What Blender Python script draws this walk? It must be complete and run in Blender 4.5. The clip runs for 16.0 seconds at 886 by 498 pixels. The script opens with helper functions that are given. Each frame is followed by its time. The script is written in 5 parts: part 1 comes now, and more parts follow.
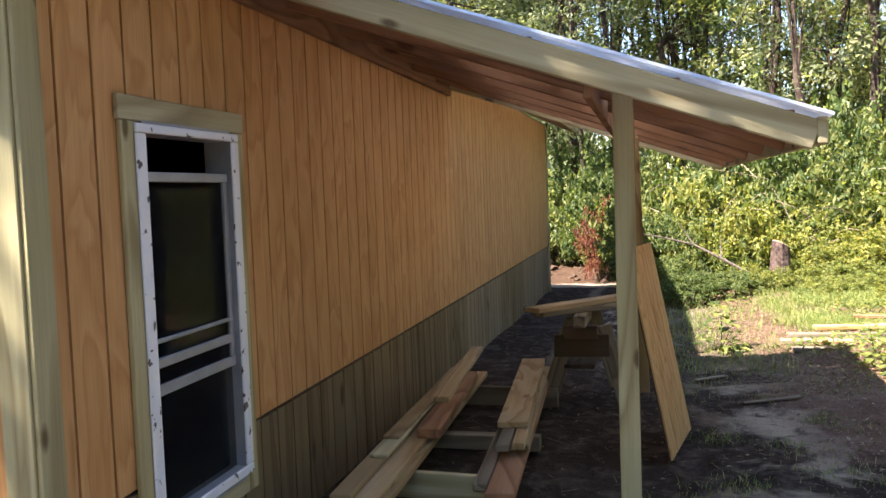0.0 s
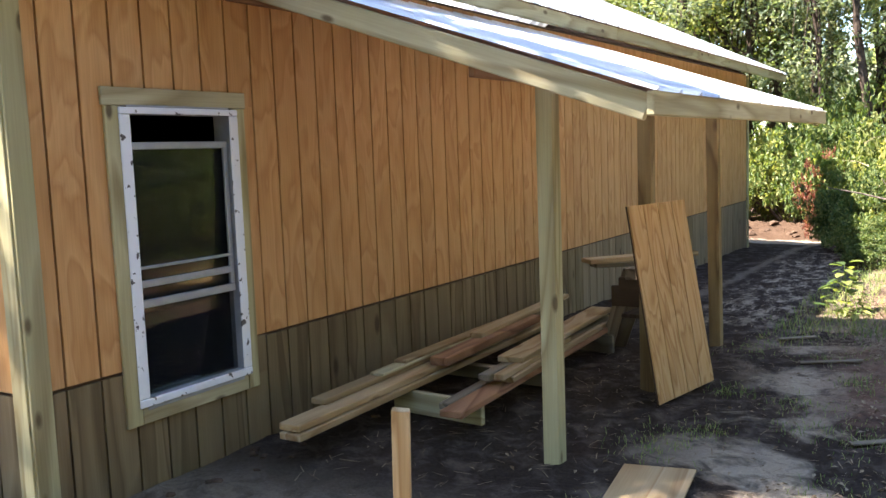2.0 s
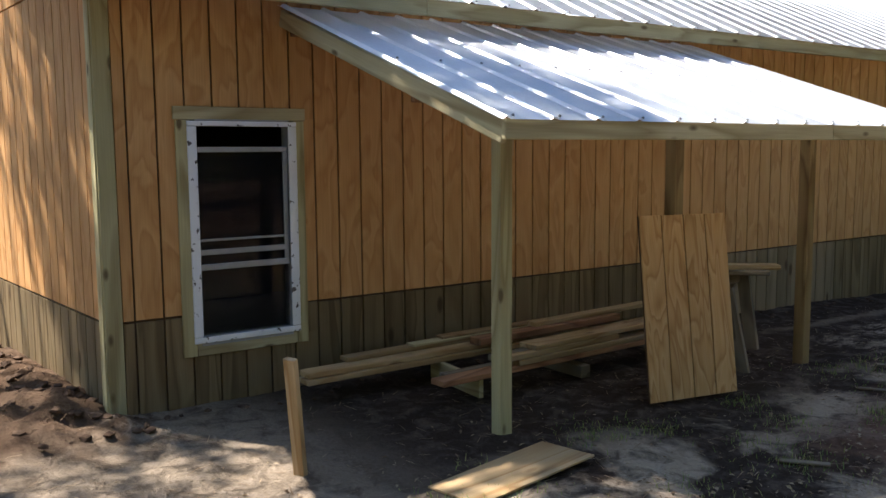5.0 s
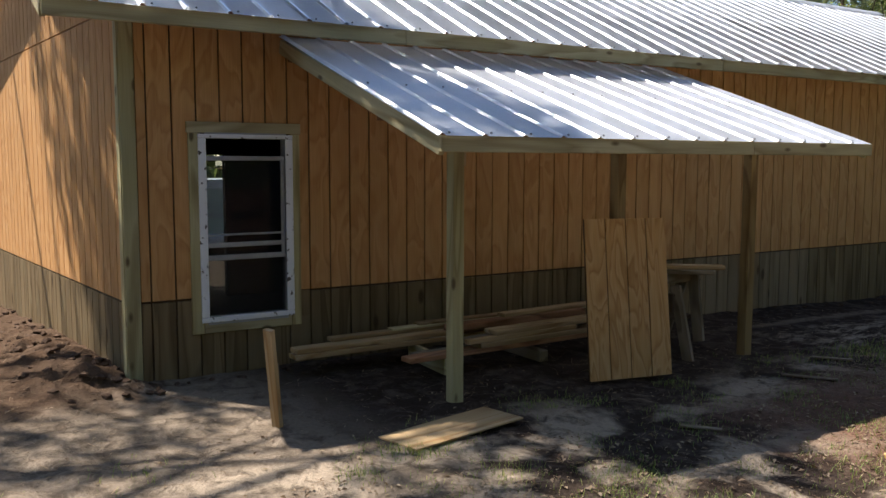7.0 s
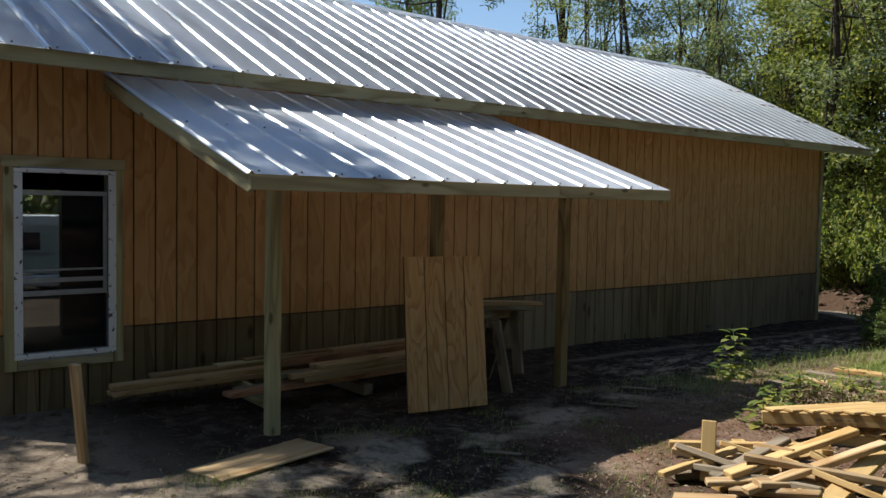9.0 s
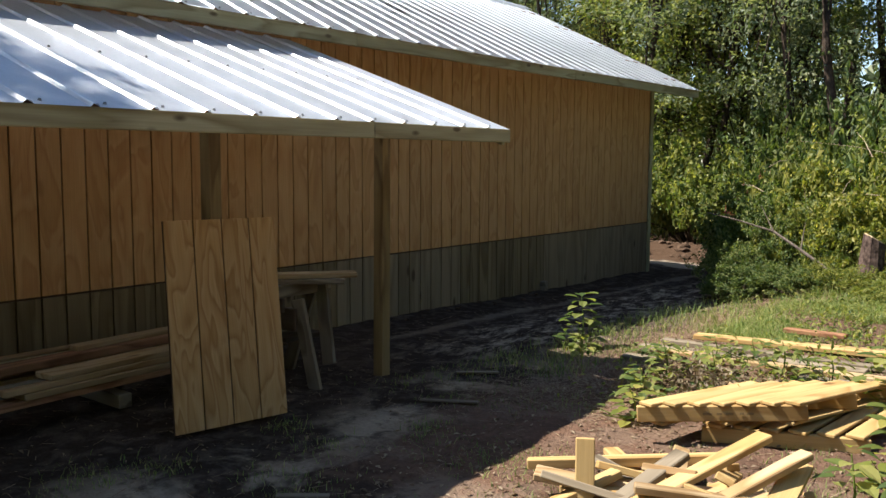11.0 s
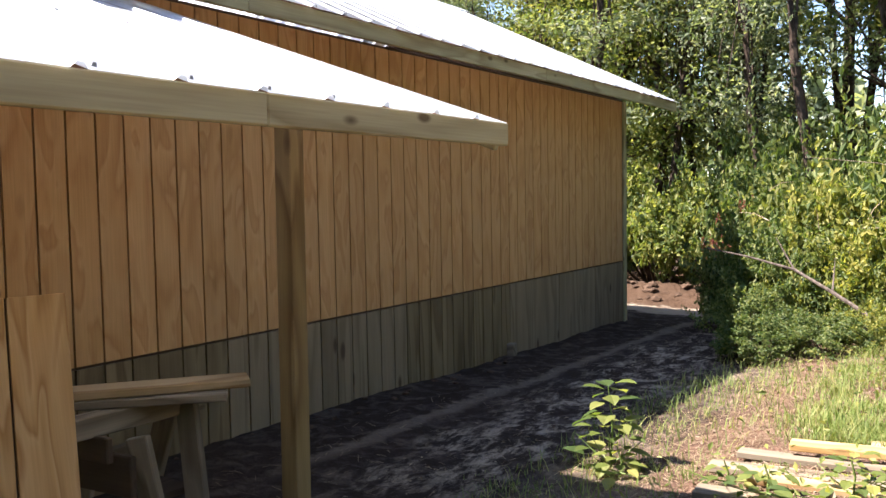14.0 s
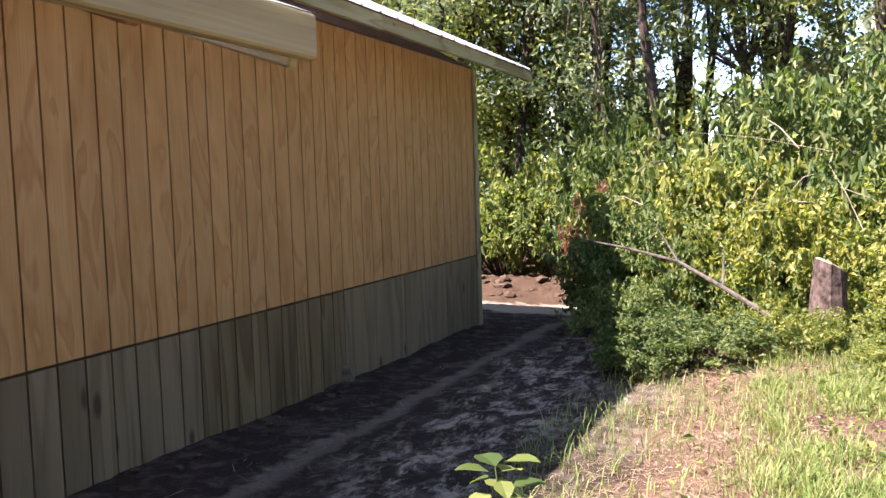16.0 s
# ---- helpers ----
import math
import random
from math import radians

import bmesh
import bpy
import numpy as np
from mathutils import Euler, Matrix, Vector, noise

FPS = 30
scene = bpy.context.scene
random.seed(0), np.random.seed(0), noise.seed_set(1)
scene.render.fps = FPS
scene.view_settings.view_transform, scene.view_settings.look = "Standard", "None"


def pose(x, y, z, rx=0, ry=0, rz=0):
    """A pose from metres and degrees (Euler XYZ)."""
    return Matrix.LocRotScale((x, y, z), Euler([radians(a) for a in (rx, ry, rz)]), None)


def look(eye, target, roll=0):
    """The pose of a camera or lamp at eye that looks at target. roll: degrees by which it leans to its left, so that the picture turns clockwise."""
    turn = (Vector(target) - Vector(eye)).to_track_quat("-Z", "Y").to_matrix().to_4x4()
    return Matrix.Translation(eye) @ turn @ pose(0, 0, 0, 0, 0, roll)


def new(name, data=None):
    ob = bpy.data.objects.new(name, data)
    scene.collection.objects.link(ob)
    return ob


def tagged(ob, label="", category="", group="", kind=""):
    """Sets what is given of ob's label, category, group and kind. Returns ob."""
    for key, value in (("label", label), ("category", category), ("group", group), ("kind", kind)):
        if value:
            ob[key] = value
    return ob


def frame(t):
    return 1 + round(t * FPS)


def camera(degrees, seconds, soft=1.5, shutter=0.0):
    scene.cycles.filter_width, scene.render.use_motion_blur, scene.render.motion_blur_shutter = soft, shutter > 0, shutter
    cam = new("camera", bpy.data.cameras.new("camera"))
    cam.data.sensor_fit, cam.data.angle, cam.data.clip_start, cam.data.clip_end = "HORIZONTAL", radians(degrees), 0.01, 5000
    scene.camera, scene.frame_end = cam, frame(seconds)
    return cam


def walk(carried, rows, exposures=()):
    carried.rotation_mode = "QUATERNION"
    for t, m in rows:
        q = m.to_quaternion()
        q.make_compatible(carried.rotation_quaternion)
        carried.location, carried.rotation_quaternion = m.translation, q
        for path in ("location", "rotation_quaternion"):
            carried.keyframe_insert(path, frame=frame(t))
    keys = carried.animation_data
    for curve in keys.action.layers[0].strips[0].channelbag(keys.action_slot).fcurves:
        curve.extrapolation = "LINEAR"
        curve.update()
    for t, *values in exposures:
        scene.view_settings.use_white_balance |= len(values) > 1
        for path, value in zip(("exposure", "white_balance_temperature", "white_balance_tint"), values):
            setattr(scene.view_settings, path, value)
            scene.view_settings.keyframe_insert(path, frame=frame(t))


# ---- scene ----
cam = camera(53.5, 16.0)
PATH = [
    (0, (1.723, -2.615, 1.586), (1.263, -0.673, 1.46), -2.1),
    (0.5, (2.204, -2.773, 1.581), (1.61, -0.871, 1.417), -4.4),
    (1, (2.666, -2.76, 1.549), (1.994, -0.895, 1.285), -3.3),
    (1.5, (3.097, -2.732, 1.572), (2.249, -0.937, 1.328), -2.9),
    (2, (3.485, -2.648, 1.598), (2.43, -0.964, 1.38), -2.1),
    (2.5, (3.845, -2.549, 1.597), (2.645, -0.956, 1.44), -2.3),
    (3, (4.232, -2.466, 1.615), (2.998, -0.898, 1.481), -1.5),
    (3.5, (4.533, -2.241, 1.608), (3.198, -0.76, 1.457), -2.4),
    (4, (4.928, -2.108, 1.617), (3.447, -0.781, 1.403), 0.4),
    (4.5, (5.264, -1.921, 1.64), (3.768, -0.618, 1.389), 0.1),
    (4.7, (5.377, -1.861, 1.66), (3.807, -0.644, 1.431), -0.9),
    (6.8, (6.565, -1.9, 1.673), (4.863, -0.87, 1.46), 0.4),
    (7, (6.637, -1.934, 1.66), (4.956, -0.868, 1.462), 0.1),
    (7.5, (6.868, -1.953, 1.68), (5.207, -0.847, 1.544), -0.2),
    (8, (7.058, -1.939, 1.679), (5.384, -0.849, 1.584), -0.0),
    (8.5, (7.105, -1.953, 1.674), (5.493, -0.772, 1.581), 0.2),
    (9, (7.066, -1.765, 1.646), (5.551, -0.463, 1.545), 1.0),
    (9.5, (6.85, -1.518, 1.605), (5.43, -0.115, 1.472), 0.3),
    (10, (6.586, -1.26, 1.606), (5.281, 0.247, 1.447), -0.2),
    (10.2, (6.442, -1.086, 1.59), (5.169, 0.448, 1.423), 0.4),
    (12.3, (5.152, 0.381, 1.591), (4.005, 2.003, 1.36), -1.6),
    (12.5, (5.004, 0.534, 1.545), (3.862, 2.16, 1.319), -1.8),
    (13, (4.737, 0.876, 1.531), (3.583, 2.495, 1.31), -1.0),
    (13.5, (4.419, 1.243, 1.506), (3.316, 2.896, 1.286), -0.5),
    (14, (4.163, 1.588, 1.5), (3.094, 3.274, 1.38), -1.0),
    (14.5, (3.904, 1.948, 1.505), (2.942, 3.692, 1.326), -2.5),
    (15, (3.691, 2.348, 1.496), (2.811, 4.134, 1.307), -2.6),
    (15.5, (3.471, 2.81, 1.454), (2.645, 4.617, 1.223), -3.5),
    (16, (3.33, 3.265, 1.434), (2.586, 5.115, 1.284), -1.8),
]
walk(cam, [(t, look(eye, target, roll)) for t, eye, target, roll in PATH],
     exposures=[(0, 2.6, 6400, 18), (1.0, 2.75, 6300, 18), (1.5, 2.98, 6250, 16), (2.5, 2.98, 6200, 14), (3.0, 2.52, 6100, 14), (3.5, 2.3, 6250, 13), (4.5, 2.0, 6350, 12), (7.0, 1.25, 6400, 13), (8.5, 0.72, 6100, 8), (10.0, 0.95, 6150, 8), (12.5, 1.85, 6550, 14), (13.0, 2.05, 6450, 16), (14.0, 2.2, 6250, 18), (14.5, 2.1, 6100, 18), (15.5, 2.12, 6050, 24), (16.0, 2.4, 6050, 24)])

# ---- world, sun ----
SUN = Vector((0.60, 0.39, -1.0)).normalized()       # the way that the light travels
world = bpy.data.worlds.new("world")
scene.world = world
world.use_nodes = True
wn = world.node_tree
sky = wn.nodes.new("ShaderNodeTexSky")
sky.sky_type, sky.sun_disc = "NISHITA", False
sky.sun_elevation = math.asin(-SUN.z)
sky.sun_rotation = math.atan2(-SUN.x, -SUN.y)
sky.air_density, sky.dust_density, sky.ozone_density = 1.0, 0.4, 1.6
wn.links.new(sky.outputs[0], wn.nodes["Background"].inputs[0])
wn.nodes["Background"].inputs[1].default_value = 0.085
lamp = bpy.data.lights.new("sun", "SUN")
lamp.energy, lamp.angle, lamp.color = 5.0, radians(0.6), (1.0, 0.93, 0.82)
new("sun", lamp).matrix_world = Matrix.Translation((0, 0, 30)) @ SUN.to_track_quat("-Z", "Y").to_matrix().to_4x4()


# ---- materials ----
class Mat:
    """A small wrapper round a node material."""

    def __init__(self, name, rough=0.7, metal=0.0, spec=0.3):
        self.m = bpy.data.materials.new(name)
        self.m.use_nodes = True
        self.t = self.m.node_tree
        self.b = self.t.nodes["Principled BSDF"]
        self.b.inputs["Roughness"].default_value = rough
        self.b.inputs["Metallic"].default_value = metal
        self.b.inputs["Specular IOR Level"].default_value = spec

    def n(self, kind, **sets):
        nd = self.t.nodes.new(kind)
        for k, v in sets.items():
            nd.inputs[k].default_value = v
        return nd

    def l(self, a, b):
        self.t.links.new(a, b)

    def coords(self, scale=(1, 1, 1), jitter=True, world_space=False):
        """Object coordinates, moved by each object's own random number."""
        tc = self.n("ShaderNodeTexCoord")
        src = tc.outputs["Object"]
        if world_space:
            src = self.n("ShaderNodeNewGeometry").outputs["Position"]
        mp = self.n("ShaderNodeMapping")
        mp.inputs["Scale"].default_value = scale
        if jitter:
            oi = self.n("ShaderNodeObjectInfo")
            ad = self.n("ShaderNodeVectorMath")
            ad.operation = "MULTIPLY_ADD"
            self.l(oi.outputs["Random"], ad.inputs[0])
            ad.inputs[1].default_value = (37.0, 53.0, 71.0)
            self.l(src, ad.inputs[2])
            src = ad.outputs[0]
        self.l(src, mp.inputs[0])
        return mp.outputs[0]

    def noise(self, vec, scale, detail=4.0, rough=0.55, dist=0.0):
        nd = self.n("ShaderNodeTexNoise", Scale=scale, Detail=detail, Roughness=rough, Distortion=dist)
        self.l(vec, nd.inputs["Vector"])
        return nd.outputs["Fac"]

    def ramp(self, fac, *stops):
        r = self.n("ShaderNodeValToRGB")
        els = r.color_ramp.elements
        while len(els) < len(stops):
            els.new(0.5)
        for e, (p, c) in zip(els, stops):
            e.position = p
            e.color = (*c, 1) if len(c) == 3 else (c[0], c[0], c[0], 1)
        self.l(fac, r.inputs[0])
        return r.outputs[0]

    def mix(self, fac, a, b, mode="MIX"):
        x = self.n("ShaderNodeMix")
        x.data_type, x.blend_type = "RGBA", mode
        for s, v in ((x.inputs[0], fac), (x.inputs[6], a), (x.inputs[7], b)):
            if isinstance(v, (int, float)):
                s.default_value = v
            elif isinstance(v, tuple):
                s.default_value = (*v, 1)
            else:
                self.l(v, s)
        return x.outputs[2]

    def math(self, op, a, b=0.0, c=0.0):
        x = self.n("ShaderNodeMath")
        x.operation = op
        for s, v in zip(x.inputs, (a, b, c)):
            if isinstance(v, (int, float)):
                s.default_value = v
            else:
                self.l(v, s)
        return x.outputs[0]

    def color(self, c):
        self.l(c, self.b.inputs["Base Color"])

    def bump(self, h, strength=0.3, dist=0.01):
        bp = self.n("ShaderNodeBump", Strength=strength, Distance=dist)
        self.l(h, bp.inputs["Height"])
        self.l(bp.outputs[0], self.b.inputs["Normal"])


def wood(name, light, mid, dark, axis, rings=9.0, tone=0.35, stain=None, rough=0.75, stretch=0.5, knots=0.55, across=3.6, knot_tone=0.9):
    """Sawn or rotary-cut wood: growth rings drawn out along one axis, fine fibres, a few knots, stains."""
    m = Mat(name, rough, 0, 0.12)
    s = [across] * 3
    s[axis] = stretch
    v = m.coords(tuple(s))
    base = m.noise(v, 1.0, 2.0, 0.5, 0.7)
    bands = m.math("FRACT", m.math("MULTIPLY", base, rings))
    fs = [120.0, 120.0, 120.0]
    fs[axis] = 3.0
    fibre = m.noise(m.coords(tuple(fs)), 1.0, 3.0)
    col = m.ramp(bands, (0.0, light), (0.5, mid), (0.82, dark), (1.0, light))
    col = m.mix(0.22, col, m.ramp(fibre, (0.3, (0.35, 0.3, 0.25)), (0.65, (1.0, 1.0, 1.0))), "MULTIPLY")
    oi = m.n("ShaderNodeObjectInfo")
    col = m.mix(1.0, col, m.ramp(oi.outputs["Random"], (0.0, (1 - tone, 1 - tone, 1 - tone)), (1.0, (1.0, 1.0, 1.0))), "MULTIPLY")
    big = m.noise(m.coords((1.0, 1.0, 1.0)), 2.2, 5.0, 0.6)
    col = m.mix(m.ramp(big, (0.52, (0.0,)), (0.8, (0.45,))), col, stain or dark)
    ks = [7.0, 7.0, 7.0]
    ks[axis] = 3.0
    knot = m.n("ShaderNodeTexVoronoi", Scale=knots)
    m.l(m.coords(tuple(ks)), knot.inputs["Vector"])
    col = m.mix(m.ramp(knot.outputs["Distance"], (0.07, (knot_tone,)), (0.14, (0.0,))), col, (dark[0] * 0.35, dark[1] * 0.3, dark[2] * 0.3))
    m.color(col)
    m.bump(m.math("ADD", fibre, m.math("MULTIPLY", bands, 0.4)), 0.25, 0.002)
    return m.m


M_SIDING = wood("plywood_siding", (0.61, 0.345, 0.148), (0.56, 0.30, 0.118), (0.485, 0.245, 0.093), 2, 4.5, 0.1, (0.52, 0.27, 0.102), stretch=1.5, across=4.6, knots=0.6, knot_tone=0.22)
M_SKIRT = wood("treated_plywood", (0.25, 0.182, 0.098), (0.21, 0.15, 0.08), (0.145, 0.10, 0.05), 2, 6.0, 0.25, (0.16, 0.15, 0.09), stretch=0.35)
M_SKIRT_B = wood("grey_treated_plywood", (0.295, 0.22, 0.135), (0.26, 0.19, 0.115), (0.20, 0.145, 0.085), 2, 5.0, 0.15, (0.24, 0.20, 0.125), stretch=0.35)
M_TREATED = wood("treated_pine", (0.52, 0.455, 0.28), (0.45, 0.39, 0.23), (0.33, 0.265, 0.145), 0, 5.0, 0.15, (0.36, 0.32, 0.16), knots=0.85)
M_TREATED_V = wood("treated_pine_upright", (0.50, 0.445, 0.25), (0.43, 0.375, 0.20), (0.31, 0.25, 0.125), 2, 5.0, 0.15, (0.34, 0.31, 0.14), knots=0.85)
M_POST = wood("brown_post", (0.29, 0.205, 0.095), (0.235, 0.16, 0.07), (0.15, 0.095, 0.04), 2, 5.0, 0.1, (0.15, 0.10, 0.05))
M_PINE = wood("sawn_pine", (0.55, 0.40, 0.23), (0.48, 0.33, 0.17), (0.36, 0.22, 0.10), 0, 6.0, 0.45, (0.36, 0.24, 0.13))
M_YELLOW = wood("yellow_pine", (0.58, 0.40, 0.18), (0.52, 0.345, 0.145), (0.40, 0.24, 0.09), 0, 6.0, 0.25, (0.55, 0.36, 0.14))
M_RED = wood("reddish_lumber", (0.38, 0.205, 0.11), (0.31, 0.16, 0.085), (0.21, 0.10, 0.052), 0, 6.0, 0.3, (0.22, 0.10, 0.06))
M_GREY = wood("weathered_wood", (0.32, 0.26, 0.185), (0.25, 0.20, 0.14), (0.16, 0.125, 0.085), 0, 6.0, 0.35, (0.20, 0.16, 0.12))
M_PLY = wood("plywood_face", (0.58, 0.36, 0.165), (0.52, 0.30, 0.12), (0.40, 0.21, 0.078), 2, 8.0, 0.08, (0.48, 0.28, 0.115), stretch=1.1, across=5.5, knots=0.3, knot_tone=0.3)
M_OLD = wood("dark_old_wood", (0.11, 0.075, 0.05), (0.085, 0.058, 0.038), (0.05, 0.034, 0.022), 0, 6.0, 0.3)


def plain(name, c1, c2, rough=0.6, metal=0.0, scale=8.0, spec=0.35, bump=0.0):
    m = Mat(name, rough, metal, spec)
    f = m.noise(m.coords(), scale, 6.0, 0.6)
    m.color(m.ramp(f, (0.35, c1), (0.7, c2)))
    if bump:
        m.bump(f, bump, 0.01)
    return m.m


def make_metal():
    m = Mat("galvanised_metal", 0.5, 0.5, 0.5)
    f = m.noise(m.coords((1, 1, 1)), 3.0, 5.0, 0.6)
    g = m.noise(m.coords((1, 1, 1)), 60.0, 3.0, 0.6)
    m.color(m.mix(0.3, m.ramp(f, (0.3, (0.82, 0.85, 0.89)), (0.7, (0.91, 0.93, 0.96))), m.ramp(g, (0.3, (0.68, 0.70, 0.73)), (0.7, (0.90, 0.92, 0.94)))))
    m.l(m.ramp(f, (0.3, (0.32,)), (0.7, (0.46,))), m.b.inputs["Roughness"])
    m.bump(m.noise(m.coords((1, 1, 1)), 1.6, 2.0), 0.25, 0.03)
    return m.m


M_METAL = make_metal()
M_SCREW = plain("screw_steel", (0.2, 0.2, 0.21), (0.3, 0.3, 0.3), 0.5, 0.6)
# near-black colour stands in for the shade inside the house
M_INSIDE_SHADE = plain("interior_shade", (0.012, 0.010, 0.009), (0.022, 0.019, 0.016), 0.9)
M_BACK = plain("groove_backing", (0.06, 0.034, 0.02), (0.10, 0.055, 0.03), 0.9)
M_RAIL = plain("grey_aluminium", (0.30, 0.31, 0.33), (0.38, 0.39, 0.41), 0.45, 0.3)
M_RUBBER = plain("rubber", (0.015, 0.015, 0.016), (0.03, 0.03, 0.03), 0.85)


def make_white():
    m = Mat("chipped_white_paint", 0.45, 0, 0.4)
    f = m.noise(m.coords(), 26.0, 3.0, 0.5)
    g = m.noise(m.coords(), 5.0, 4.0, 0.6)
    col = m.mix(m.ramp(g, (0.4, (0.0,)), (0.8, (0.5,))), (0.80, 0.81, 0.84), (0.66, 0.67, 0.70))
    m.color(m.mix(m.ramp(f, (0.64, (0.0,)), (0.66, (0.95,))), col, (0.06, 0.045, 0.04)))
    m.bump(f, 0.15, 0.002)
    return m.m


M_WHITE = make_white()


def make_glass():
    m = Mat("window_glass", 0.02, 0, 0.5)
    m.b.inputs["Base Color"].default_value = (0.9, 0.95, 0.93, 1)
    gl, tr, mx = m.n("ShaderNodeBsdfGlossy", Roughness=0.02), m.n("ShaderNodeBsdfTransparent"), m.n("ShaderNodeMixShader")
    tr.inputs[0].default_value = (0.80, 0.84, 0.82, 1)
    fr = m.n("ShaderNodeFresnel", IOR=1.45)
    m.l(fr.outputs[0], mx.inputs[0])
    m.l(tr.outputs[0], mx.inputs[1])
    m.l(gl.outputs[0], mx.inputs[2])
    m.l(mx.outputs[0], m.t.nodes["Material Output"].inputs[0])
    return m.m


M_GLASS = make_glass()


def make_screen():
    m = Mat("insect_screen", 0.8, 0, 0.1)
    m.b.inputs["Base Color"].default_value = (0.012, 0.012, 0.014, 1)
    tr, mx = m.n("ShaderNodeBsdfTransparent"), m.n("ShaderNodeMixShader", Fac=0.32)
    m.l(tr.outputs[0], mx.inputs[1])
    m.l(m.b.outputs[0], mx.inputs[2])
    m.l(mx.outputs[0], m.t.nodes["Material Output"].inputs[0])
    return m.m


M_SCREEN = make_screen()


def make_ground():
    """Dark soil by the wall, pale sand in patches and in a worn strip, brown litter on the bank."""
    m = Mat("sandy_soil", 1.0, 0, 0.0)
    v = m.coords(jitter=False, world_space=True)
    sep = m.n("ShaderNodeSeparateXYZ")
    m.l(v, sep.inputs[0])
    X, Y = sep.outputs[0], sep.outputs[1]
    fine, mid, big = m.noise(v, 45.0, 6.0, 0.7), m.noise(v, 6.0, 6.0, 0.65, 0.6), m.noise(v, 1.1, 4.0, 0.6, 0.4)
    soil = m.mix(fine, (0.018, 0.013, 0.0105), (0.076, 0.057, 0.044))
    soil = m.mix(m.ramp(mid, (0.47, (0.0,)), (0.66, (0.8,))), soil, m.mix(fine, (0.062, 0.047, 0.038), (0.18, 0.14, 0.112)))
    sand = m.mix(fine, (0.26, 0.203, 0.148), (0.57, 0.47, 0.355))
    litter = m.mix(m.noise(v, 28.0, 5.0, 0.7), (0.07, 0.038, 0.026), (0.25, 0.152, 0.105))

    def smooth(val, a, b):
        r = m.n("ShaderNodeMapRange")
        r.interpolation_type = "SMOOTHSTEP"
        m.l(val, r.inputs[0])
        r.inputs[1].default_value, r.inputs[2].default_value = a, b
        return r.outputs[0]

    Xw = m.math("ADD", X, m.math("MULTIPLY", m.math("SUBTRACT", big, 0.5), 1.0))
    Xp = m.math("ADD", X, m.math("ADD", m.math("MULTIPLY", m.math("SUBTRACT", big, 0.5), 0.3), m.math("MULTIPLY", m.math("SUBTRACT", mid, 0.5), 0.25)))
    Yw = m.math("ADD", Y, m.math("MULTIPLY", m.math("SUBTRACT", mid, 0.5), 1.2))
    # streaks of sand along the strip beside the house
    sv = m.coords((1.0, 0.45, 1.0), jitter=False, world_space=True)
    streak = m.ramp(m.noise(sv, 8.0, 9.0, 0.75, 0.25), (0.49, (0.0,)), (0.60, (1.0,)))
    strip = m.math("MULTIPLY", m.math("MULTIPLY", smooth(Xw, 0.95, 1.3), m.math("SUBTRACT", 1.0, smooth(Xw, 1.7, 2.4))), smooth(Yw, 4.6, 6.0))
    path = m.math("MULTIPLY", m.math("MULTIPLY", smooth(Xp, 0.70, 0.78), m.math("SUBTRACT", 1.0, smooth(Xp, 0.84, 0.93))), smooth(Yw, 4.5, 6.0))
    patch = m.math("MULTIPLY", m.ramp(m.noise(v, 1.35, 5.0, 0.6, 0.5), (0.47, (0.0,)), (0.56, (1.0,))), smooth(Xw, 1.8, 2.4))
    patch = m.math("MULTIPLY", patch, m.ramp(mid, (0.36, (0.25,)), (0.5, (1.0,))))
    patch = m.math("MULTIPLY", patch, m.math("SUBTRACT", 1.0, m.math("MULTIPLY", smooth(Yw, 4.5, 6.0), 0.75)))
    # sand stops past the yard: darker unseen ground throws less light on the wall
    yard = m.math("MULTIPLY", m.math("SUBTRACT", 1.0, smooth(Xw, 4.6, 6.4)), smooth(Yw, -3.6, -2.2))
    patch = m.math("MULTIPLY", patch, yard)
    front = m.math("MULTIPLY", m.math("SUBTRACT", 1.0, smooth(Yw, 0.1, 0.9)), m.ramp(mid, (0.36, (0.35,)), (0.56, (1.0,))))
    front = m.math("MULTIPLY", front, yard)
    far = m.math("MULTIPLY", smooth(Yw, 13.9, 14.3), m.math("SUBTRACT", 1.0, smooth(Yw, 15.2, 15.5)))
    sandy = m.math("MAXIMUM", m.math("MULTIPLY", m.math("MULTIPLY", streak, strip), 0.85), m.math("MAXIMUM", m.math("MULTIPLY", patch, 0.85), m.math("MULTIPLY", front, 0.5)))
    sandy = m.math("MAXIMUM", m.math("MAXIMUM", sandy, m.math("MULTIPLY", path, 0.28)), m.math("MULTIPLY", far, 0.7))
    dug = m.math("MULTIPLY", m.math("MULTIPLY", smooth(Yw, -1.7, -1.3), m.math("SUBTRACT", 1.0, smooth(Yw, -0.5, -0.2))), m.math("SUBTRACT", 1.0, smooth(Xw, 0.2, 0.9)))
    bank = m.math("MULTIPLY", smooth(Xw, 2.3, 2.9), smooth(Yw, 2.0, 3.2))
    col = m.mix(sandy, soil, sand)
    dug = m.math("MAXIMUM", dug, smooth(Yw, 15.1, 15.6))
    col = m.mix(m.math("MULTIPLY", dug, 0.85), col, m.mix(fine, (0.028, 0.017, 0.011), (0.14, 0.086, 0.055)))
    col = m.mix(m.math("MULTIPLY", bank, m.ramp(mid, (0.3, (0.55,)), (0.6, (1.0,)))), col, litter)
    m.color(col)
    m.bump(m.math("ADD", m.math("MULTIPLY", mid, 1.0), m.math("MULTIPLY", fine, 0.35)), 1.0, 0.06)
    return m.m


M_GROUND = make_ground()
